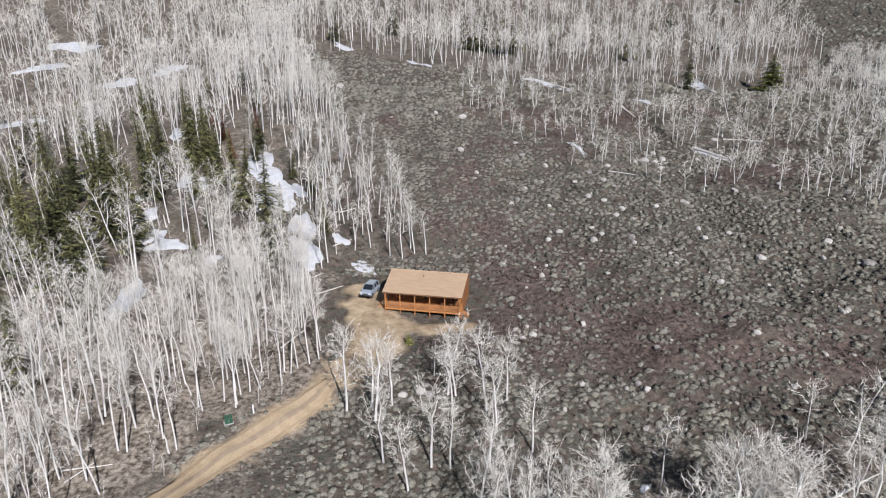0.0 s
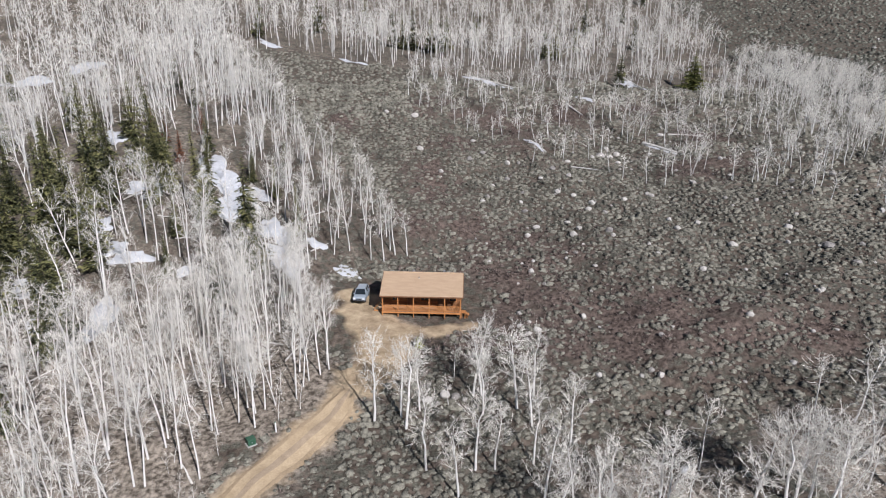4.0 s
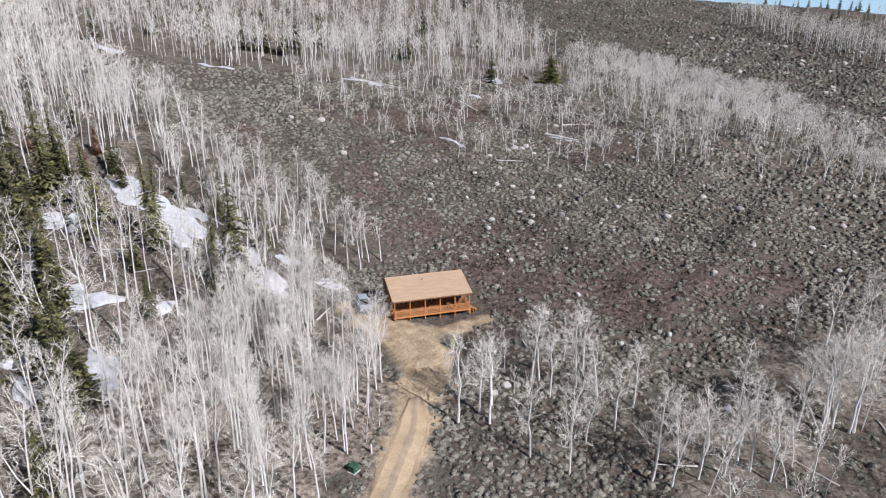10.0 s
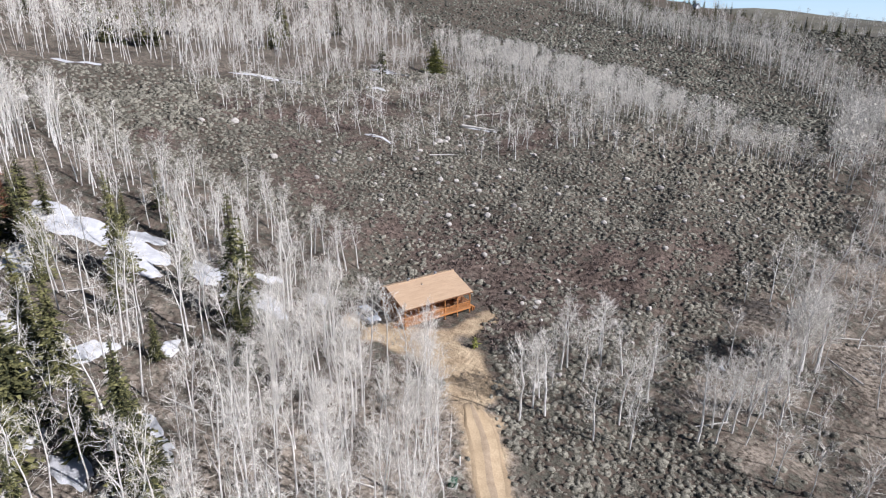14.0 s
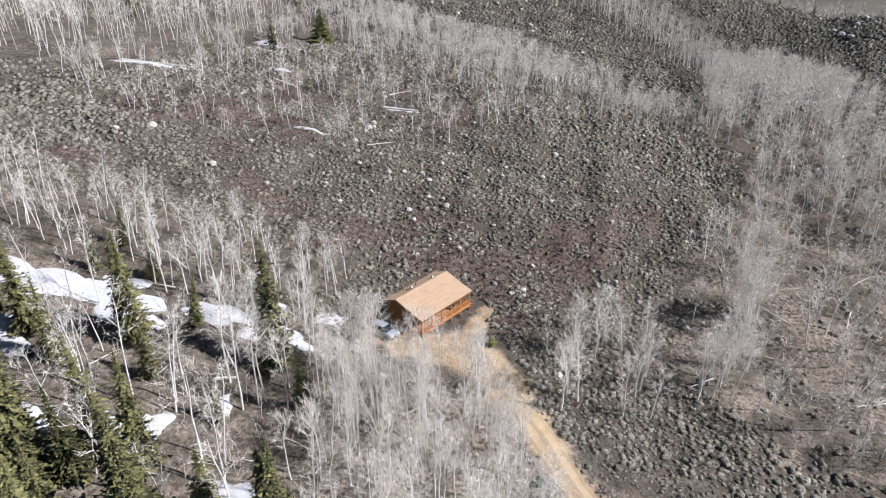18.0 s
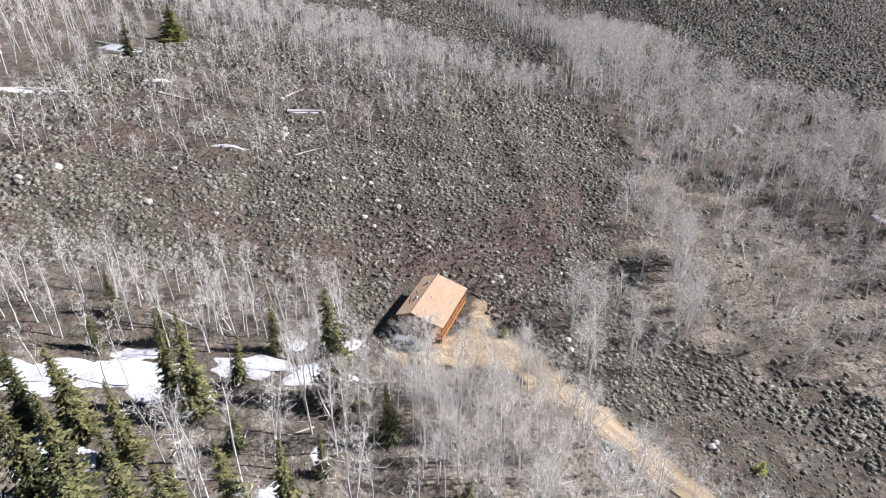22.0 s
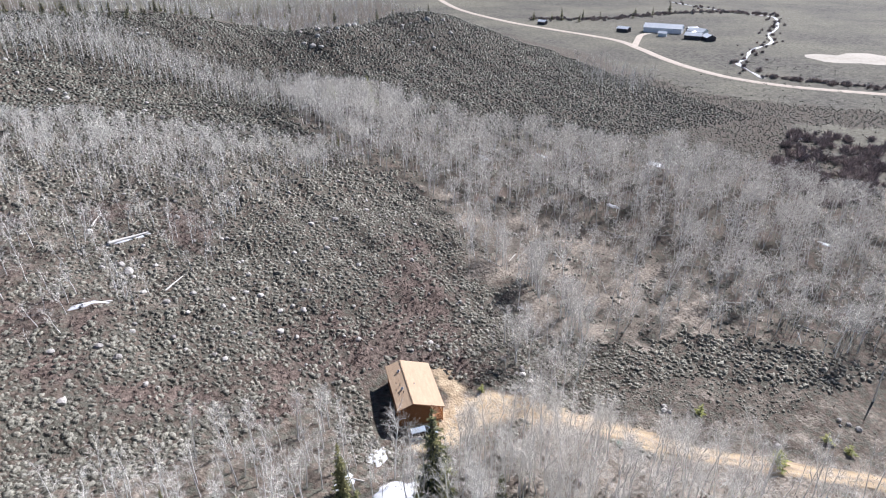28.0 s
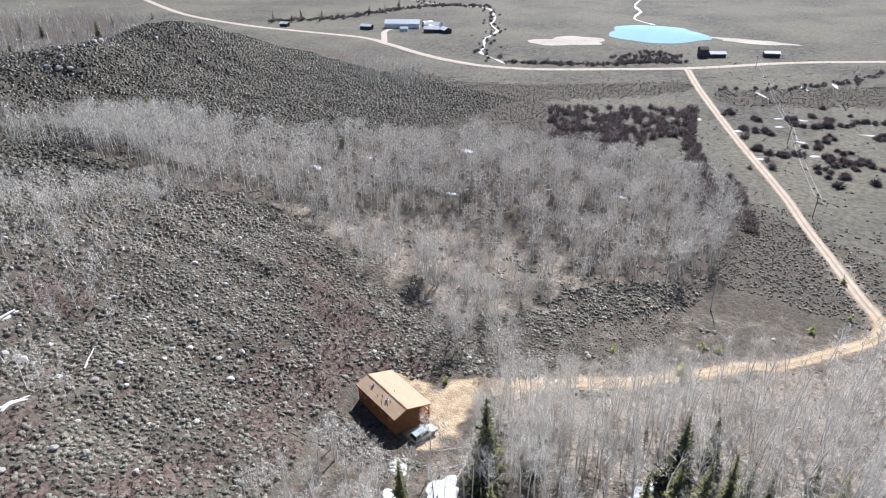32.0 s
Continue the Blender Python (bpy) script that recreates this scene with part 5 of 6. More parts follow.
def west_keep(x, y):
    """Open strip above the snow, firs and snow among the trees, thicker stands by the drive and uphill."""
    k = np.where((y > 104) & (y < 150) & (x > -50), 0.4, 0.66)
    k = np.where((y > 150) | (x < -75), 0.4, k)
    k = np.where((y > 148) & (x > -72), 0.68, k)
    k = np.where((x < -45) & (y > 70), k * 0.8, k)
    k = np.where((x > -36) & (y > 66) & (y < 98), 1.0, k)
    for fx, fy in FIR_HOUSE + FIR_DEEP:
        k = k * (1 - 0.75 * np.exp(-((x - fx) ** 2 + (y - fy) ** 2) / 4.6 ** 2))
    for sx, sy, rx, ry, a in SNOW_WOODS + SNOW_WEST + SNOW_UPHILL:
        k = k * (1 - 0.6 * np.exp(-((x - sx) ** 2 + (y - sy) ** 2) / (rx * 0.9) ** 2))
    return k


west = thin(west, west_keep, 77)
west = west[~inside(STRIP, west[:, 0], west[:, 1])]
strip = clear_of(scatter(STRIP, 2.5, 0.72, 91, (8, -0.55)))
strip = strip[[all((x - sx) ** 2 + (y - sy) ** 2 > (0.75 * max(rx, ry)) ** 2 for sx, sy, rx, ry, a in SNOW_WOODS) for x, y in strip]]
lower = clear_of(scatter(LOWER, 3.4, 0.4, 22, (9, -0.1)))
east = clear_of(scatter(EAST, 3.1, 0.56, 23, (10, -0.2)))
east = east[~inside(BELT, east[:, 0], east[:, 1])]
belt = clear_of(scatter(BELT, 2.7, 0.62, 78, (9, -0.25)))
grove = clear_of(scatter(GROVE, 3.1, 0.56, 24, (13, -0.4)))
grove = grove[(np.hypot(grove[:, 0] - 92, grove[:, 1] - 183) > 9) & (np.hypot(grove[:, 0] - 83, grove[:, 1] - 172) > 8) & (np.hypot(grove[:, 0] - 65, grove[:, 1] - 181) > 6)]
north = scatter(NORTH, 3.7, 0.49, 25, (26, -0.6))
north = north[np.hypot(north[:, 0] - 92, north[:, 1] - 183) > 10]
band = clear_of(scatter(BAND, 2.9, 0.62, 28, (14, -0.6)))
band = band[np.hypot(band[:, 0] - 92, band[:, 1] - 183) > 10]
draw = np.concatenate([scatter(DRAW, 3.1, 0.72, 26), scatter(RIDGE, 5, 0.45, 29, (25, -0.1)), scatter([(268, -148), (216, -176), (180, -124), (212, -112)], 4, 0.5, 93, (16, -0.3))])
plain = scatter(BEYOND, 8.5, 0.6, 27, (60, -0.7))


LOWER_TREES = [(-11.9, 65.8, 11.0), (-8.7, 66.1, 9.5), (-8.3, 64.5, 11.0), (-6.4, 66.8, 8.0), (-6.8, 58.4, 9.5), (0.4, 68.2, 10.0), (1.4, 67.8, 9.0), (0.9, 64.9, 9.0), (-3.9, 55.0, 9.0), (-1.5, 57.9, 10.0), (5.0, 64.8, 10.5), (7.6, 66.6, 9.0), (0.6, 57.6, 8.5), (6.0, 61.9, 8.0), (4.9, 57.5, 8.5), (9.8, 59.5, 8.5), (3.1, 49.7, 11.0), (4.1, 47.9, 9.0), (6.6, 49.4, 9.0), (7.3, 47.2, 9.0), (9.6, 48.8, 9.5), (10.8, 46.6, 10.0), (14.0, 47.4, 11.0), (14.1, 45.8, 11.0), (14.9, 43.9, 10.0), (23.7, 47.0, 11.0), (25.6, 45.1, 13.0), (27.0, 45.5, 12.0), (28.7, 45.5, 12.0), (29.8, 44.1, 12.0), (30.3, 43.8, 12.0), (39.6, 47.5, 11.0), (41.6, 48.5, 11.0)]


def split_near(pts, limit, seed):
    near = inside(NEAR_AREA, pts[:, 0], pts[:, 1])
    idx = np.nonzero(near)[0]
    r = np.random.default_rng(seed)
    if len(idx) > limit:
        idx = r.permutation(idx)[:limit]
    m = np.zeros(len(pts), bool)
    m[idx] = True
    return pts[m], pts[~m]


west_n, west_r = split_near(west, 190, 1)
lower_n = np.array([q[:2] for q in LOWER_TREES])
lower_r = lower[np.array([np.hypot(lower_n[:, 0] - x, lower_n[:, 1] - y).min() > 2.5 for x, y in lower])]


def hts(pts, lo, hi, seed):
    """Heights that vary in patches; the strip above the snow is lower."""
    r = np.random.default_rng(seed)
    strip = np.where((pts[:, 1] > 104) & (pts[:, 1] < 150) & (pts[:, 0] < 5) & (pts[:, 0] > -45), 0.72, 1.0)
    return strip * (lo + (hi - lo) * np.clip(0.5 + 0.35 * noise2(pts[:, 0], pts[:, 1], 30, seed) + r.normal(0, 0.17, len(pts)), 0, 1))


fw = np.hypot(west_r[:, 0] + 40, west_r[:, 1] - 100) > 75
stand("aspen_wood_west", west_r[~fw], hts(west_r[~fw], 9, 15, 5), WOOD, [M_BARK, M_TWIG], "dense bare white-barked aspens on the west slope", 51)
stand("aspen_wood_upper_west", west_r[fw], hts(west_r[fw], 9, 15, 6), FAR, [M_BARK, M_TWIG], "far bare aspens on the upper slope", 52)
stand("aspen_wood_north", north, hts(north, 9, 14, 7), FAR, [M_BARK, M_TWIG], "far belt of bare aspens along the hill top", 53)
stand("aspen_grove_hillside", grove, hts(grove, 3.6, 7.0, 8), SHORT, [M_BARK, M_TWIG], "sparse low crooked aspens on the sage slope", 54, 5)
stand("aspen_wood_east", east, hts(east, 5.5, 10, 9), HAZE, [M_BARK, M_TWIG], "bare grey aspens in the eastern hollow", 55, 5)
stand("aspen_wood_hollow", belt, hts(belt, 8.5, 13, 9), HAZE_FAR, [M_BARK, M_TWIG], "dense bare grey aspens at the foot of the hollow", 49, 4)
stand("aspen_wood_band", band, hts(band, 5, 8, 14), HAZE_FAR, [M_BARK, M_TWIG], "bare pale aspens in the gully below the far hill", 58, 4)
stand("aspen_wood_draw", draw, hts(draw, 7.5, 12, 10), FAR, [M_BARK, M_TWIG], "far bare aspens along a draw", 56)
stand("aspen_wood_plain", plain, hts(plain, 8, 13, 17), DISTANT, [M_BARK, M_TWIG], "far belt of bare aspens on the plain behind the hill", 50)
saplings = clear_of(scatter([(-60, 40), (-36, 48), (-16, 74), (-17, 100), (-45, 108), (-62, 90)], 2.6, 0.55, 96, (9, -0.2)), 3.2)
stand("aspen_saplings", saplings, hts(saplings, 2.2, 5.2, 18), SAPLINGS, [M_BARK, M_TWIG], "thin bare aspen saplings between the trunks", 60, 5)
if len(lower_r):
    stand("aspen_grove_lower", lower_r, hts(lower_r, 3, 6.5, 11), SHORT, [M_BARK, M_TWIG], "sparse bare aspens below the cabin", 57, 4)


def tree_thing(name, trunk, crown, mats, label, category, group):
    t = empty(name, Matrix(), label, category, group)
    part("trunk", tri_mesh("trunk", *trunk, [mats[0]]), None, t)
    part("crown", tri_mesh("crown", *crown, [mats[1]]), None, t)
    return t


def plant(templates, mats, name, label, category, group, pts, heights, seed, squat=1.0):
    r = np.random.default_rng(seed)
    protos = {}
    for (x, y), h in zip(pts, heights):
        k = int(r.integers(0, len(templates)))
        m = place(x, y, 0, r.uniform(0, 360)) @ pose(0, 0, 0, r.normal(0, 2), r.normal(0, 2), 0)
        sc = Matrix.Diagonal((h * squat, h * squat, h, 1))
        if k not in protos:
            protos[k] = tree_thing(name, *templates[k], mats, label, category, group)
            ob = protos[k]
        else:
            ob = copy_thing(protos[k], Matrix())
        ob.matrix_basis = m @ sc


plant(FINE, (M_BARK, M_TWIG), "aspen_tree", "tall bare white-barked aspen in the woods beside the drive", "tree", "aspens west of the drive", west_n, hts(west_n, 9, 15, 5), 61)
plant(FINE_STRIP, (M_BARK, M_TWIG), "aspen_tree", "slender bare white aspen on the bare strip above the snow", "tree", "aspens above the snow", strip, hts(strip, 9, 13, 15), 63)
plant(FINE_SHORT, (M_BARK, M_TWIG), "aspen_tree", "small bare white aspen on the slope below the cabin", "tree", "aspens below the cabin", lower_n, [q[2] for q in LOWER_TREES], 62)


def conifer(seed, levels=26, width=0.17, gaps=0.12, sides=7, spray=0.2):
    """Trunk and needle-clad crown of a narrow fir one unit high."""
    r = np.random.default_rng(seed)
    trunk = tube([(0, 0, -0.03), (0, 0, 0.5), (0, 0, 0.97)], [0.017, 0.011, 0.002], 6)
    v, f = [], []

    def tri(a, b, c):
        o = len(v)
        v.extend([a, b, c])
        f.append((o, o + 1, o + 2))

    lop = r.uniform(0, 6.283)
    for k in range(levels):
        h = 0.06 + 0.92 * (k / levels) ** 0.95
        reach = width * (1 - h) ** 0.85 * (0.8 + 0.3 * math.sin(k * 1.7 + seed)) + 0.008
        n = int(sides * (0.55 + 0.6 * (1 - h)))
        for q in range(n):
            if r.random() < gaps:
                continue
            a = 6.283 * (q + 0.5 * (k % 2)) / n + r.normal(0, 0.25)
            ln = reach * r.uniform(0.55, 1.2) * (1 + 0.16 * math.cos(a - lop + 2 * h))
            d = np.array([math.cos(a), math.sin(a), 0])
            s = np.array([-math.sin(a), math.cos(a), 0])
            z0 = np.array([0, 0, h + r.normal(0, 0.008)])
            drop = ln * r.uniform(0.02, 0.42)
            # each bough: a row of small drooping sprays along its length
            for e in range(7):
                u = (e + r.uniform(0.2, 1.0)) / 7
                c = z0 + d * ln * u + s * r.normal(0, 0.07) * ln - np.array([0, 0, drop * u * u])
                w = (spray * ln * (1.25 - 0.7 * u) + 0.0035) * r.uniform(0.7, 1.3)
                side = 1 if (e + q) % 2 else -1
                tri(c - d * w * 0.7, c + s * side * w + d * w * r.uniform(0.1, 0.7) + np.array([0, 0, w * r.uniform(-0.6, 0.35)]), c + d * w * 1.1 + np.array([0, 0, w * r.uniform(-0.3, 0.45)]))
            tip = z0 + d * ln - np.array([0, 0, drop])
            tri(z0 + d * ln * 0.5 + s * 0.12 * ln - np.array([0, 0, drop * 0.2]), z0 + d * ln * 0.5 - s * 0.12 * ln - np.array([0, 0, drop * 0.25]), tip)
    tri(np.array([0.004, 0, 0.94]), np.array([-0.004, 0.003, 0.94]), np.array([0, 0, 1.02]))
    return trunk, (np.array(v), np.array(f))


FIRS = [conifer(200 + k, 40, 0.15 + 0.02 * (k % 3), 0.03, 14, 0.17) for k in range(6)]
FIRS_FAR = [conifer(210 + k, 18, 0.19 + 0.02 * (k % 3), 0.02, 9, 0.36) for k in range(5)]
PINES = [conifer(220 + k, 30, 0.3, 0.02, 16, 0.24) for k in range(3)]
BUSHY = [conifer(230 + k, 9, 0.4, 0.3, 8, 0.26) for k in range(4)]
r = np.random.default_rng(5)
FAR_FIRS = ("firs on the upper slope", "firs on the hill top", "firs on the skyline", "firs on the far plain")
TALL = [19.5, 10.2, 16.5, 14, 10.5, 8, 7, 7, 10, 8, 8, 8.5, 11, 11, 12]
for pts, lo, hi, lab, grp in ((FIR_HOUSE, TALL, TALL, "dark green narrow fir near the cabin", "firs near the cabin"), (FIR_DEEP, 12, 19, "dark green fir in the western woods", "firs in the western woods"),
                              (FIR_ROAD, 10, 14, "dark green fir beside the lower drive", "firs by the lower drive"), (FIR_UPHILL, 8, 12, "dark fir among upper aspens", "firs on the upper slope"),
                              (FIR_EAST, 4, 7, "small dark fir in the eastern grove", "firs in the eastern grove"), (FIR_NORTH, 11, 16, "dark fir in the far aspen belt", "firs on the hill top"), (FIR_PLAIN, 8, 15, "far dark fir on the plain behind the hill", "firs on the far plain"), (FIR_SKYLINE, 4, 9, "far dark fir on the skyline ridge", "firs on the skyline")):
    p = np.array(pts, float)
    plant(FIRS_FAR if grp in FAR_FIRS else FIRS, (M_FIRBARK, M_NEEDLE), "fir_tree", lab, "tree", grp, p, r.uniform(lo, hi, len(p)), 71 + len(pts))
plant(FIRS, (M_FIRBARK, M_NEEDLE_DEAD), "dead_fir_tree", "rust-brown dead fir among aspens", "tree", "dead firs", np.array([(-51, 146), (-46, 136), (-44, 150), (-55, 152)], float), [8, 7, 7.5, 8], 77)
plant(PINES, (M_FIRBARK, M_NEEDLE_PINE), "pine_tree", "broad olive green pine standing among low aspens", "tree", "lone pines", np.array([(94.5, 186.5), (196.5, 45.5), (211, 22), (172, 34)], float), [11.5, 10, 8, 8], 78, 1.5)
plant(BUSHY, (M_FIRBARK, M_NEEDLE_YOUNG), "young_pine", "small yellow-green young pine beside the drive", "tree", "young pines", np.array([(-5.0, 79.2), (-24.3, 43.2), (-38.5, 26.5), (-42, 25.5), (-56.6, -1.5), (-63, -14.5), (-58, -37), (-38.8, 40)], float),
      [2.1, 2.5, 2.6, 2.8, 2.8, 2.6, 3.2, 4.2], 79, 1.25)


# ---- fallen logs ----
def log_thing(x0, y0, x1, y1, rad, label, group, lift=0.0):
    z0, z1 = float(Z(x0, y0)) + rad * 0.7 + lift, float(Z(x1, y1)) + rad * 0.7
    n = 6
    rr = random.Random(int(abs(x0 * 31 + y0 * 17)))
    pts = [(x0 + (x1 - x0) * k / n + rr.uniform(-.06, .06), y0 + (y1 - y0) * k / n + rr.uniform(-.06, .06), z0 + (z1 - z0) * k / n) for k in range(n + 1)]
    v, f = tube(pts, [rad * (1 - 0.5 * k / n) for k in range(n + 1)], 8)
    return tagged(new("fallen_log", tri_mesh("fallen_log", v, f, [M_DEADWOOD])), label, "log", group)


for q in ((54.5, 137, 58.5, 129, 0.42), (29.2, 141.5, 31.5, 137, 0.3), (45.5, 164, 47.7, 158, 0.3), (99.8, 133, 98.3, 129.5, 0.35), (26, 196, 36, 181, 0.35), (78, 201, 76, 182, 0.3), (34, 128, 39, 124, 0.2), (62, 140, 70, 138, 0.25)):
    log_thing(*q, "sun-bleached white fallen log on the slope", "bleached logs")
rl = random.Random(17)
for k in range(60):
    while True:
        x, y = rl.uniform(-15, 95), rl.uniform(-60, 50)
        if inside(EAST, np.array([x]), np.array([y]))[0]:
            break
    a, ln = rl.uniform(0, 3.14), rl.uniform(4, 8)
    log_thing(x, y, x + ln * math.cos(a), y + ln * math.sin(a), rl.uniform(0.09, 0.16), "grey fallen aspen log in the eastern grove", "fallen logs in the grove", rl.uniform(0, 0.9))
for k in range(70):
    while True:
        x, y = rl.uniform(-75, -18), rl.uniform(15, 125)
        if len(clear_of(np.array([[x, y]]), 5)) and inside(WEST, np.array([x]), np.array([y]))[0]:
            break
    a, ln = rl.uniform(0, 3.14), rl.uniform(3, 6)
    log_thing(x, y, x + ln * math.cos(a), y + ln * math.sin(a), rl.uniform(0.08, 0.15), "grey fallen aspen log on the wood floor", "fallen logs in the wood", rl.uniform(0, 0.6))


# ---- shrubs ----
def tuft(seed, blades, flat=0.7, up=0.5, size=0.2):
    """A shrub of many small leaf sprays in a dome one unit across."""
    r = np.random.default_rng(seed)
    v, f = [], []
    for k in range(blades):
        a, e = k * 2.4 + r.uniform(-0.5, 0.5), math.asin(min(1.0, 0.08 + 0.92 * (k + r.random()) / blades))
        d = np.array([math.cos(a) * math.cos(e), math.sin(a) * math.cos(e), math.sin(e)])
        rad = r.uniform(0.3, 0.5)
        c = d * rad
        s = np.cross(d, r.normal(0, 1, 3))
        s /= np.linalg.norm(s) + 1e-9
        t = np.cross(d, s)
        w = size * r.uniform(0.7, 1.3)
        o = len(v)
        pts = [c - s * w - t * w * 0.6, c + s * w - t * w * 0.6, c + t * w * 1.1 + d * w * r.uniform(-0.3, 1.0)]
        v.extend([q * (1, 1, flat) + (0, 0, 0.03 * up) for q in pts])
        f.append((o, o + 1, o + 2))
    return np.array(v), np.array(f)


def shrubs(name, pts, sizes, templates, mat, label, seed):
    r = np.random.default_rng(seed)
    zz = Z(pts[:, 0], pts[:, 1])
    pick = r.integers(0, len(templates), len(pts))
    ang = r.uniform(0, 6.283, len(pts))
    vs, fs, o = [], [], 0
    for k, (tv, tf) in enumerate(templates):
        m = np.nonzero(pick == k)[0]
        if not len(m):
            continue
        ca, sa, s = np.cos(ang[m])[:, None], np.sin(ang[m])[:, None], np.asarray(sizes)[m][:, None]
        x = (tv[None, :, 0] * ca - tv[None, :, 1] * sa) * s + pts[m, 0][:, None]
        y = (tv[None, :, 0] * sa + tv[None, :, 1] * ca) * s + pts[m, 1][:, None]
        z = tv[None, :, 2] * s + zz[m][:, None]
        vs.append(np.stack([x, y, z], -1).reshape(-1, 3))
        fs.append((tf[None] + (np.arange(len(m)) * len(tv))[:, None, None]).reshape(-1, 3) + o)
        o += len(m) * len(tv)
    return tagged(new(name, tri_mesh(name, np.concatenate(vs), np.concatenate(fs), [mat])), label, "shrubs", kind="stuff")


def mound(seed, sides, rings, sprays, flat=0.75, size=0.1):
    """A lobed sagebrush cushion one unit across, with leaf sprays standing out of it."""
    r = np.random.default_rng(seed)
    ph = r.uniform(0, 6.283, 3)
    v, f = [], []
    for k in range(rings):
        e = 1.3 * k / rings
        for s in range(sides):
            a = 6.283 * (s + 0.5 * (k % 2)) / sides + r.normal(0, 0.1)
            q = 0.45 * (1 + 0.16 * math.sin(2 * a + ph[0]) + 0.13 * math.sin(3 * a + ph[1])) * r.uniform(0.7, 1.25)
            v.append((q * math.cos(a) * math.cos(e) ** 0.7, q * math.sin(a) * math.cos(e) ** 0.7, flat * q * math.sin(e) - (0.08 if k == 0 else 0)))
    v.append((r.normal(0, 0.06), r.normal(0, 0.06), flat * 0.47))
    for k in range(rings - 1):
        for s in range(sides):
            a, b = k * sides + s, k * sides + (s + 1) % sides
            f += [(a, b, b + sides), (a, b + sides, a + sides)]
    for s in range(sides):
        f.append(((rings - 1) * sides + s, (rings - 1) * sides + (s + 1) % sides, rings * sides))
    body = (np.array(v), np.array(f))
    if not sprays:
        return body
    tv, tf = tuft(seed + 500, sprays, flat, 0.5, size)
    v, f = join([body, (tv * 1.06, tf)])
    return v * (1.25, 0.85, 1.0), f


def twig_bush(seed, n, tall=0.8, width=0.022):
    """A bare bush of thin stems that fan out from the ground, one unit across."""
    r = np.random.default_rng(seed)
    v, f = [], []
    for k in range(n):
        a, e = r.uniform(0, 6.283), math.asin(r.uniform(0.12, 1.0))
        d = np.array([math.cos(a) * math.cos(e), math.sin(a) * math.cos(e), tall * math.sin(e) * 1.25])
        ln = 0.5 * r.uniform(0.6, 1.1)
        b = d * ln * r.uniform(0.0, 0.55)
        t = d * ln + r.normal(0, 0.06, 3)
        s = np.cross(d, r.normal(0, 1, 3))
        s *= width / (np.linalg.norm(s) + 1e-9)
        o = len(v)
        v.extend([b - s, b + s, t])
        f.append((o, o + 1, o + 2))
    return np.array(v), np.array(f)


TUFTS = [mound(300 + k, 6, 2, 16, 0.48 + 0.05 * (k % 5), 0.1) for k in range(24)]
TUFTS_FAR = [mound(340 + k, 5, 2, 2, 0.75, 0.15) for k in range(12)]
TUFTS_SMALL = [mound(360 + k, 5, 1, 4, 0.7, 0.14) for k in range(8)]
STEMS = [twig_bush(330 + k, 20, 0.75, 0.04) for k in range(8)]


def open_ground(pts):
    x, y = pts[:, 0], pts[:, 1]
    return pts[~inside(WEST, x, y) & ~inside(NORTH, x, y)]


def sage_places(x0, x1, y0, y1, spacing, keep, seed):
    p = clear_of(open_ground(scatter([(x0, y0), (x1, y0), (x1, y1), (x0, y1)], spacing, keep, seed)), 2.3)
    w = zone_weights(p[:, 0], p[:, 1])
    r = np.random.default_rng(seed + 9)
    patch = 0.3 * noise2(p[:, 0], p[:, 1], 7, 88) + 0.2 * noise2(p[:, 0], p[:, 1], 17, 90) + np.where(inside(EAST, p[:, 0], p[:, 1]), 0.6, 0.12 * noise2(p[:, 0], p[:, 1], 3.1, 89)) + 0.05 * inside(CLEARING, p[:, 0], p[:, 1])
    return p[r.random(len(p)) > 0.75 * w[:, 0] + 0.95 * w[:, 1] * (p[:, 0] < 130) + w[:, 2] + np.where(p[:, 1] > 95, 0.6, 1.0) * patch]


slope = sage_places(-30, 130, -12, 190, 0.88, 0.97, 31)
nearer = (slope[:, 0] < 70) & (slope[:, 1] > 40) & (slope[:, 1] < 160)
further = slope[~nearer]
further = further[np.random.default_rng(71).random(len(further)) < 0.7]
slope = slope[nearer]
small = sage_places(-30, 75, 20, 160, 1.0, 0.6, 30)
hill = np.concatenate([sage_places(130, 335, -160, 225, 1.6, 0.92, 32), sage_places(130, 345, 225, 330, 2.1, 0.85, 52)])
uphill = sage_places(-55, 20, 140, 232, 1.35, 0.9, 33)
uphill = uphill[(uphill[:, 1] > 160) | (uphill[:, 0] < -30)]
meadow_edge = sage_places(-70, 130, -110, -12, 1.15, 0.8, 34)
flats = np.concatenate([sage_places(-70, 130, -160, -110, 1.5, 0.7, 53), sage_places(-110, 240, -400, -160, 1.7, 0.85, 51)])
rs = np.random.default_rng(8)
shrubs("sagebrush", slope, (0.62 + 0.85 * rs.random(len(slope)) ** 1.7) * np.where(inside(CLEARING, slope[:, 0], slope[:, 1]), 0.6, 1.0), TUFTS, M_SAGE, "grey-green sagebrush covering the slope", 41)
shrubs("sagebrush_small", small, 0.35 + 0.4 * rs.random(len(small)), TUFTS_SMALL, M_SAGE, "small grey-green sagebrush between larger cushions", 39)
shrubs("sagebrush_outer", further, (0.75 + 0.95 * rs.random(len(further)) ** 1.6) * np.where(inside(CLEARING, further[:, 0], further[:, 1]), 0.6, 1.0), TUFTS_FAR, M_SAGE, "grey-green sagebrush round the edges of the slope", 40)
shrubs("sagebrush_far_hill", hill, rs.uniform(1.0, 2.1, len(hill)), TUFTS_FAR, M_SCRUB, "dark grey sagebrush on the far hill", 42)
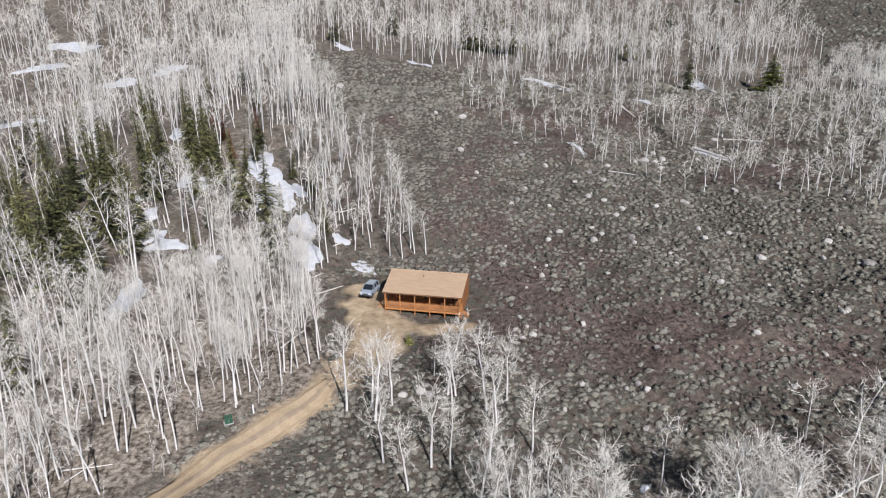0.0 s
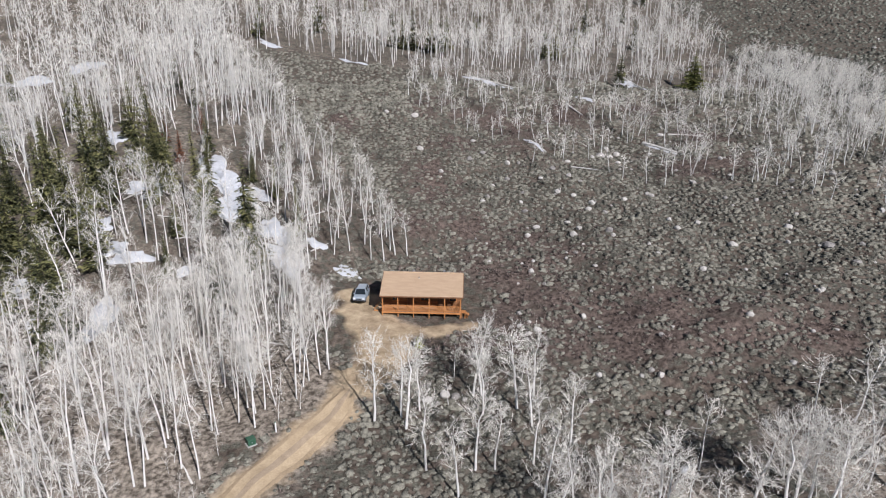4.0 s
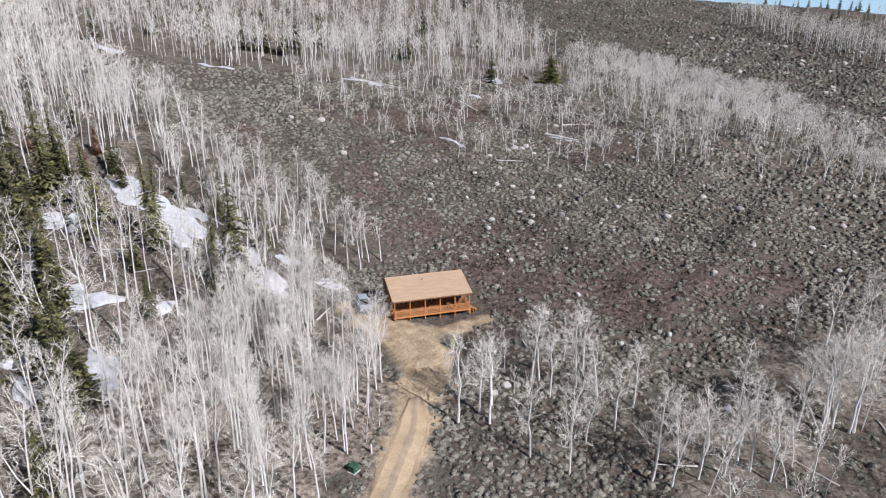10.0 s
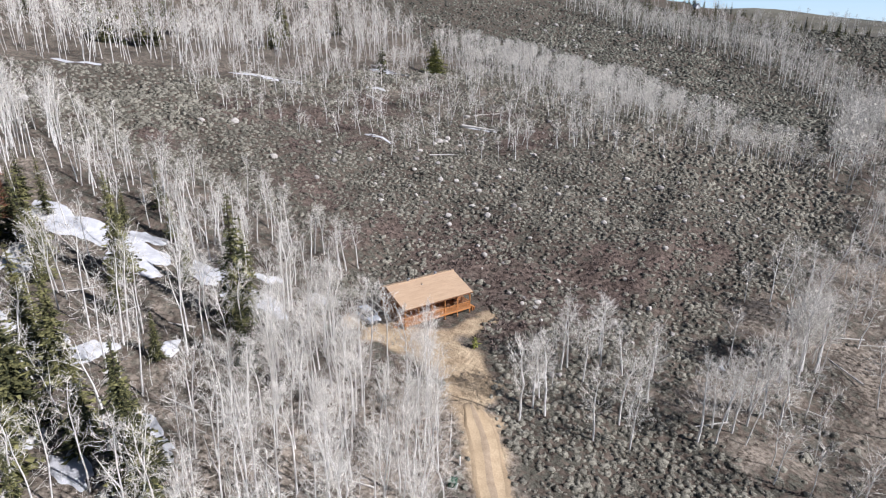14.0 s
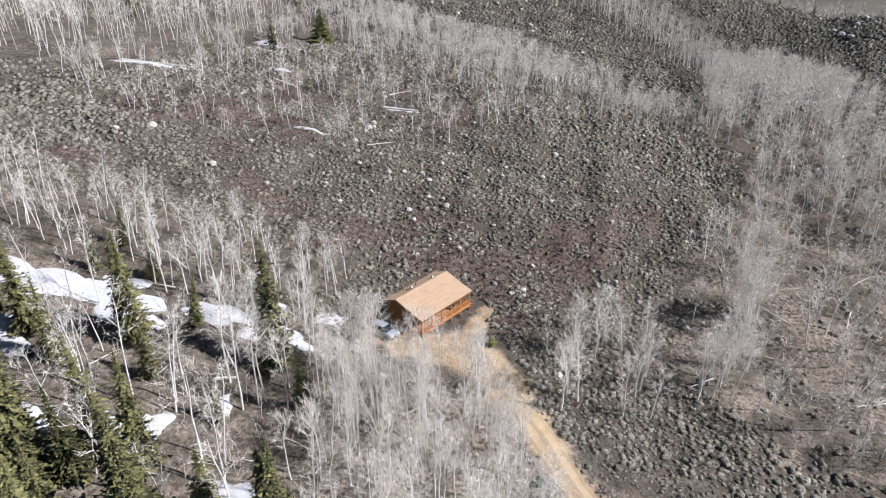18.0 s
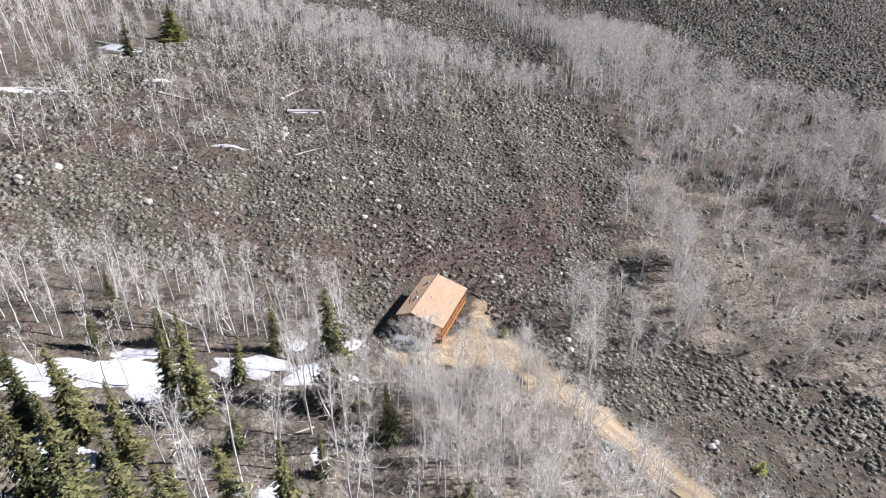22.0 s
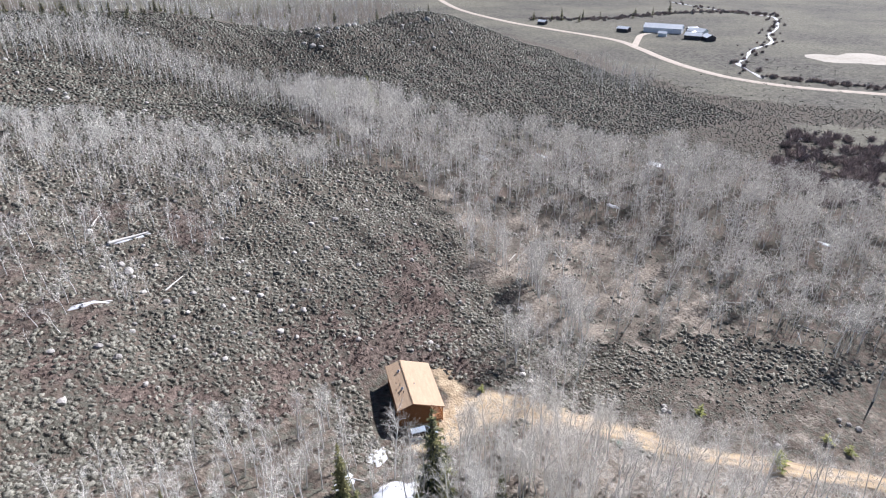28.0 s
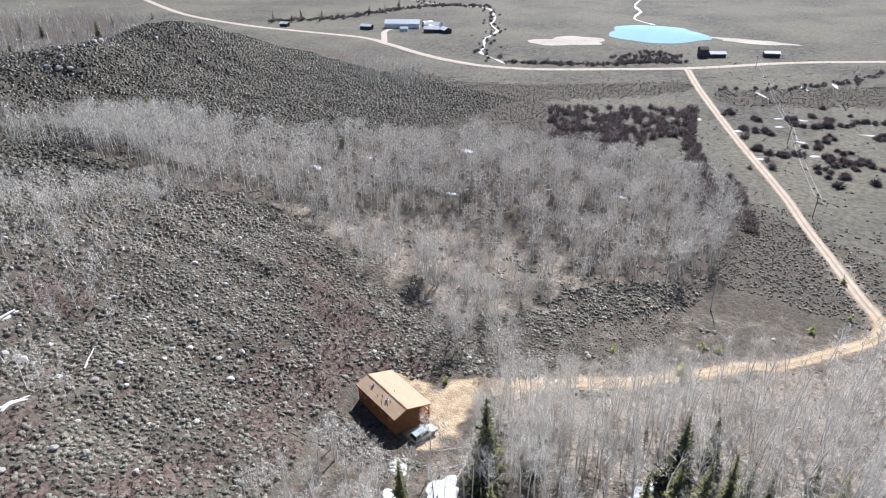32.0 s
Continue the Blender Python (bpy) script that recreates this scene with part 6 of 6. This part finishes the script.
shrubs("sagebrush_upper", uphill, rs.uniform(0.7, 1.5, len(uphill)), TUFTS_FAR, M_SAGE, "grey-green sagebrush below the top wood", 43)
shrubs("sagebrush_meadow_edge", meadow_edge, rs.uniform(0.6, 1.3, len(meadow_edge)), TUFTS_FAR, M_SAGE, "grey-green sagebrush between the wood and the road", 38)
flats = flats[np.hypot(flats[:, 0] - 208, flats[:, 1] + 362) > 42]
shrubs("sagebrush_flats", flats, rs.uniform(0.6, 1.4, len(flats)), TUFTS_FAR, M_SCRUB, "dark grey sagebrush on the lower flats", 44)
heath = clear_of(open_ground(scatter([(-14, 60), (78, 52), (78, 165), (-18, 178)], 0.95, 0.85, 35)), 2.5)
hw = zone_weights(heath[:, 0], heath[:, 1])[:, 1]
heath = heath[rs.random(len(heath)) < hw * 1.2]
bush = np.array([(14, 96), (15.5, 95), (13, 97), (8, 84), (6.5, 83), (9, 82), (1, 80), (2.5, 79), (4, 80), (0, 77), (5, 78), (17, 94.5), (11, 98), (3, 76.5), (7, 80.5), (6, 85.5), (7.5, 86), (10, 84.5), (5, 82), (3.5, 82), (0.5, 78.5), (-1, 76), (1.5, 75), (4.5, 75.5), (6.5, 76.5), (9, 79.5), (11, 83), (12.5, 85.5), (18.5, 94), (20, 93), (12, 96), (16, 96.5),
                 (-3.5, 76.5), (-2.5, 78), (-1.5, 79.5), (-3, 80.5), (-0.5, 81), (1, 82), (-4, 74.5), (-2, 73.5), (0, 74), (-5, 72.5), (2.5, 80.5), (-1, 77.5), (-2, 104), (2, 105), (0, 103.5), (6, 103), (-5, 104.5), (9, 101.5), (-7, 105)], float)
heath = np.concatenate([heath, bush])
sz = np.concatenate([rs.uniform(0.6, 1.5, len(heath) - len(bush)), rs.uniform(1.5, 2.6, len(bush))])
shrubs("bare_brush", heath, sz, STEMS, M_HEATH, "dark purple-brown leafless brush", 45)
floor_p = clear_of(np.concatenate([scatter([(-85, 15), (-12, 15), (-2, 130), (-85, 150)], 2.3, 0.5, 36), scatter(EAST, 2.2, 0.5, 37)]), 2.4)
shrubs("undergrowth", floor_p, rs.uniform(0.4, 1.1, len(floor_p)), STEMS, M_HEATH, "low leafless undergrowth on the wood floor", 46)

# willow thickets in the valley
THICKET = [[(109, -154), (70, -188), (46, -203), (26, -158), (40, -140), (33, -92), (43, -74), (78, -105)], [(-14, -66), (-6, -90), (24, -150), (34, -182), (42, -205), (47, -203), (30, -150), (6, -95), (-9, -60)],
           [(-10, -120), (4, -152), (22, -185), (18, -188), (-2, -158), (-18, -128)], [(-2, -106), (-10, -88), (-24, -60), (-32, -54), (-26, -66), (-16, -90), (-6, -112)]]
wil = np.concatenate([scatter(THICKET[0], 3.3, 0.85, 38, (15, -0.3)), scatter(THICKET[1], 2.6, 0.7, 39), scatter(THICKET[2], 2.8, 0.6, 40), scatter(THICKET[3], 2.8, 0.5, 95)])
wil = wil[line_distance(drive_line[::4], wil[:, 0], wil[:, 1]) > 4.5]


WILLOWS = [twig_bush(360 + k, 105, 0.95, 0.026) for k in range(6)]
shrubs("willow_thicket", wil, rs.uniform(3.6, 7.0, len(wil)), WILLOWS, M_WILLOW, "dark leafless willow thicket on the valley floor", 47)
rw = random.Random(23)
wme = [tri_mesh("willow_bush", *twig_bush(380 + k, 380, 0.85, 0.019), [M_WILLOW]) for k in range(4)]
BUSHES = [(23, -207), (11, -202), (9, -182), (2, -181), (-4, -182), (-4, -214), (-10, -204), (-18, -210), (-35, -231), (-43, -234), (-46, -209), (-22, -174), (-6, -156), (-14, -148), (-20, -153), (-37, -172), (-42, -155), (-46, -161), (-35, -160)]
spots = [(x + rw.uniform(-4, 4), y + rw.uniform(-4, 4)) for x, y in BUSHES for _ in range(3)]
while len(spots) < 190:
    x, y = rw.uniform(-130, -10), rw.uniform(-250, -100)
    if x < -30 - 0.5 * (y + 140) and line_distance(drive_line[::4], np.array([x]), np.array([y]))[0] > 9 and noise2(np.array([x]), np.array([y]), 30, 61)[0] > -0.1:
        spots.append((x, y))
for k, (x, y) in enumerate(spots):
    s = rw.uniform(4, 7)
    b = new("willow_bush", wme[k % 4])
    b.matrix_world = place(x, y, -0.1, rw.uniform(0, 360)) @ Matrix.Diagonal((s, s, s * 0.9, 1))
    tagged(b, "rounded dark leafless willow bush in the meadow", "bush", "willow bushes")
row = smooth_line([(96, -325), (117, -310), (134, -288), (164, -264), (197, -246)], 2.2)
copse = scatter([(148, -318), (130, -292), (98, -328), (100, -350), (133, -362)], 4.5, 0.8, 92)
rowp = np.concatenate([copse] + [row + rs.normal(0, 2.2, row.shape) + (0, -4) for _ in range(2)] + [smooth_line([(45, -259), (14, -289), (-7, -322), (-27, -374)], 3) + rs.normal(0, 3, smooth_line([(45, -259), (14, -289), (-7, -322), (-27, -374)], 3).shape)] + [river[::2] + rs.normal(0, 5.5, river[::2].shape)] +
                      [smooth_line([(505, -280), (476, -337), (474, -432), (458, -492), (410, -520)], 4) + rs.normal(0, 6, (len(smooth_line([(505, -280), (476, -337), (474, -432), (458, -492), (410, -520)], 4)), 2))])
ranch_row = smooth_line([(512, -276), (476, -337), (474, -432), (458, -492), (410, -520)], 3.5)
rowp = np.concatenate([rowp] + [ranch_row + rs.normal(0, 5, ranch_row.shape) for _ in range(3)])
rowp = rowp[np.hypot(rowp[:, 0] - 208, rowp[:, 1] + 362) > 36]
rowp = rowp[line_distance(ranch_line, rowp[:, 0], rowp[:, 1]) > 7]
shrubs("streamside_brush", rowp, rs.uniform(2.5, 6.5, len(rowp)), WILLOWS, M_WILLOW, "dark brush along the ranch road and stream", 48)


# ---- ranch buildings ----
def shed(name, x, y, rz, L, W, H, rise, wall, roof, label, openings=3):
    s = empty(name, place(x, y, -0.1, rz), label, "building", "ranch buildings")
    verts = [(-L / 2, -W / 2, 0), (L / 2, -W / 2, 0), (L / 2, W / 2, 0), (-L / 2, W / 2, 0), (-L / 2, -W / 2, H), (L / 2, -W / 2, H), (L / 2, W / 2, H), (-L / 2, W / 2, H), (-L / 2, 0, H + rise), (L / 2, 0, H + rise)]
    faces = [(0, 1, 5, 4), (2, 3, 7, 6), (1, 2, 6, 9, 5), (3, 0, 4, 8, 7)]
    part("wall", mesh_from("wall", verts, faces, [wall]), wall, s)
    e = 0.5
    for sy in (-1, 1):
        a, b = (W / 2 + e) * sy, H - rise * e / (W / 2)
        v = [(-L / 2 - e, 0, H + rise + .05), (L / 2 + e, 0, H + rise + .05), (L / 2 + e, a, b + .05), (-L / 2 - e, a, b + .05)]
        v += [(p[0], p[1], p[2] + 0.18) for p in v]
        f = [(0, 1, 2, 3), (4, 7, 6, 5), (0, 4, 5, 1), (1, 5, 6, 2), (2, 6, 7, 3), (3, 7, 4, 0)]
        part("roof", mesh_from("roof", v, f, [roof]), roof, s)
    for k in range(openings):
        cx = -L / 2 + L * (k + 0.5) / openings
        part("window", box(cx - 0.7, cx + 0.7, -W / 2 - 0.06, -W / 2 - 0.01, H * 0.4, H * 0.75), M_GLASS, s)
    part("door", box(L / 2 + 0.01, L / 2 + 0.08, -1.6, 1.6, 0, min(H * 0.85, 3.5)), M_BARNWOOD, s)
    return s


for q in ((396, -300, 20, 11, 7, 3.2, 1.6, M_BARNWOOD, M_BARNMETAL, "dark shed with pale roof"), (376, -330, 35, 34, 13, 4.5, 3.0, M_BARNMETAL, M_BARNMETAL, "long pale metal ranch barn"),
          (350, -346, 10, 16, 9, 3.5, 2.2, M_BARNMETAL, M_BARNMETAL, "pale blue metal shed"), (334, -325, 30, 14, 9, 3.4, 2.2, M_BARNWOOD, M_BARNMETAL, "dark ranch house with pale roof"),
          (322, -330, -20, 10, 8, 3.2, 2.0, M_BARNWOOD, M_BARNMETAL, "dark ranch house with pale roof"), (92, -362, 40, 6, 6, 6.0, 1.6, M_BARNWOOD, M_BARNWOOD, "tall dark wooden barn by the road"),
          (83, -368, 40, 12, 6, 2.8, 1.4, M_BARNWOOD, M_BARNMETAL, "low dark shed with pale roof"), (50, -394, 30, 11, 6, 3.2, 1.2, M_BARNWOOD, M_BARNMETAL, "small blue-grey shed by the road"),
          (358, -312, 35, 7, 5, 3, 1.3, M_BARNMETAL, M_BARNMETAL, "small pale metal shed in the ranch yard"), (364, -354, 70, 9, 6, 3, 1.5, M_BARNWOOD, M_BARNMETAL, "dark shed with pale roof"), (345, -334, 100, 8, 5, 2.8, 1.2, M_BARNMETAL, M_BARNMETAL, "small pale metal shed in the ranch yard"),
          (396, 230, 60, 3, 3, 1.6, 1.6, M_BARNMETAL, M_BARNMETAL, "small white shed among firs on the ridge"), (474, -262, 25, 8, 6, 3, 1.4, M_BARNWOOD, M_BARNMETAL, "small dark shed beside the ranch road")):
    shed("ranch_building", *q)


# ---- power line ----
POLES = [(-41, -84, 8.5), (-13, -171, 8.5), (20, -262, 8.5), (48, -345, 8.5)]
tops = []
for x, y, h in POLES:
    p = empty("power_pole", place(x, y, -0.3, -19), "weathered wooden power pole with a crossarm", "power pole", "power poles")
    part("pole", rod((0, 0, 0), (0, 0, h), 0.16, 0.11, 10), M_POLE, p)
    part("crossarm", box(-1.2, 1.2, -0.06, 0.06, h - 0.6, h - 0.45, 0.01), M_POLE, p)
    for s in (-1.1, 1.1):
        part("insulator", rod((s, 0, h - 0.448), (s, 0, h - 0.25), 0.05, 0.03, 8), M_WHITE, p)
    tops.append([p.matrix_world @ Vector((s, 0, h - 0.26)) for s in (-1.1, 1.1)])
for a, b in zip(tops, tops[1:]):
    for s in (0, 1):
        pts = [a[s].lerp(b[s], k / 14) - Vector((0, 0, 1.3 * 4 * (k / 14) * (1 - k / 14))) for k in range(15)]
        v, f = tube([tuple(q) for q in pts], [0.035] * 15, 5)
        tagged(new("power_wire", tri_mesh("power_wire", v, f, [M_WIRE])), "grey wire slung between power poles", "wire", "power wires")
snag = empty("dead_snag", place(-34, 5), "bare dead grey tree trunk standing alone", "tree")
part("trunk", tri_mesh("trunk", *tube([(0, 0, -0.2), (0.08, 0.06, 3.5), (0.1, 0.18, 7), (0.14, 0.2, 10)], [0.2, 0.17, 0.12, 0.04], 8), [M_DEADWOOD]), None, snag)
for z, a in ((5, 1.0), (6, 3.0), (7, 4.6)):
    part("branch", tri_mesh("branch", *tube([(0.12, 0.18, z), (0.12 + math.cos(a) * .8, 0.18 + math.sin(a) * .8, z + .5)], [0.04, 0.01], 5), [M_DEADWOOD]), None, snag)
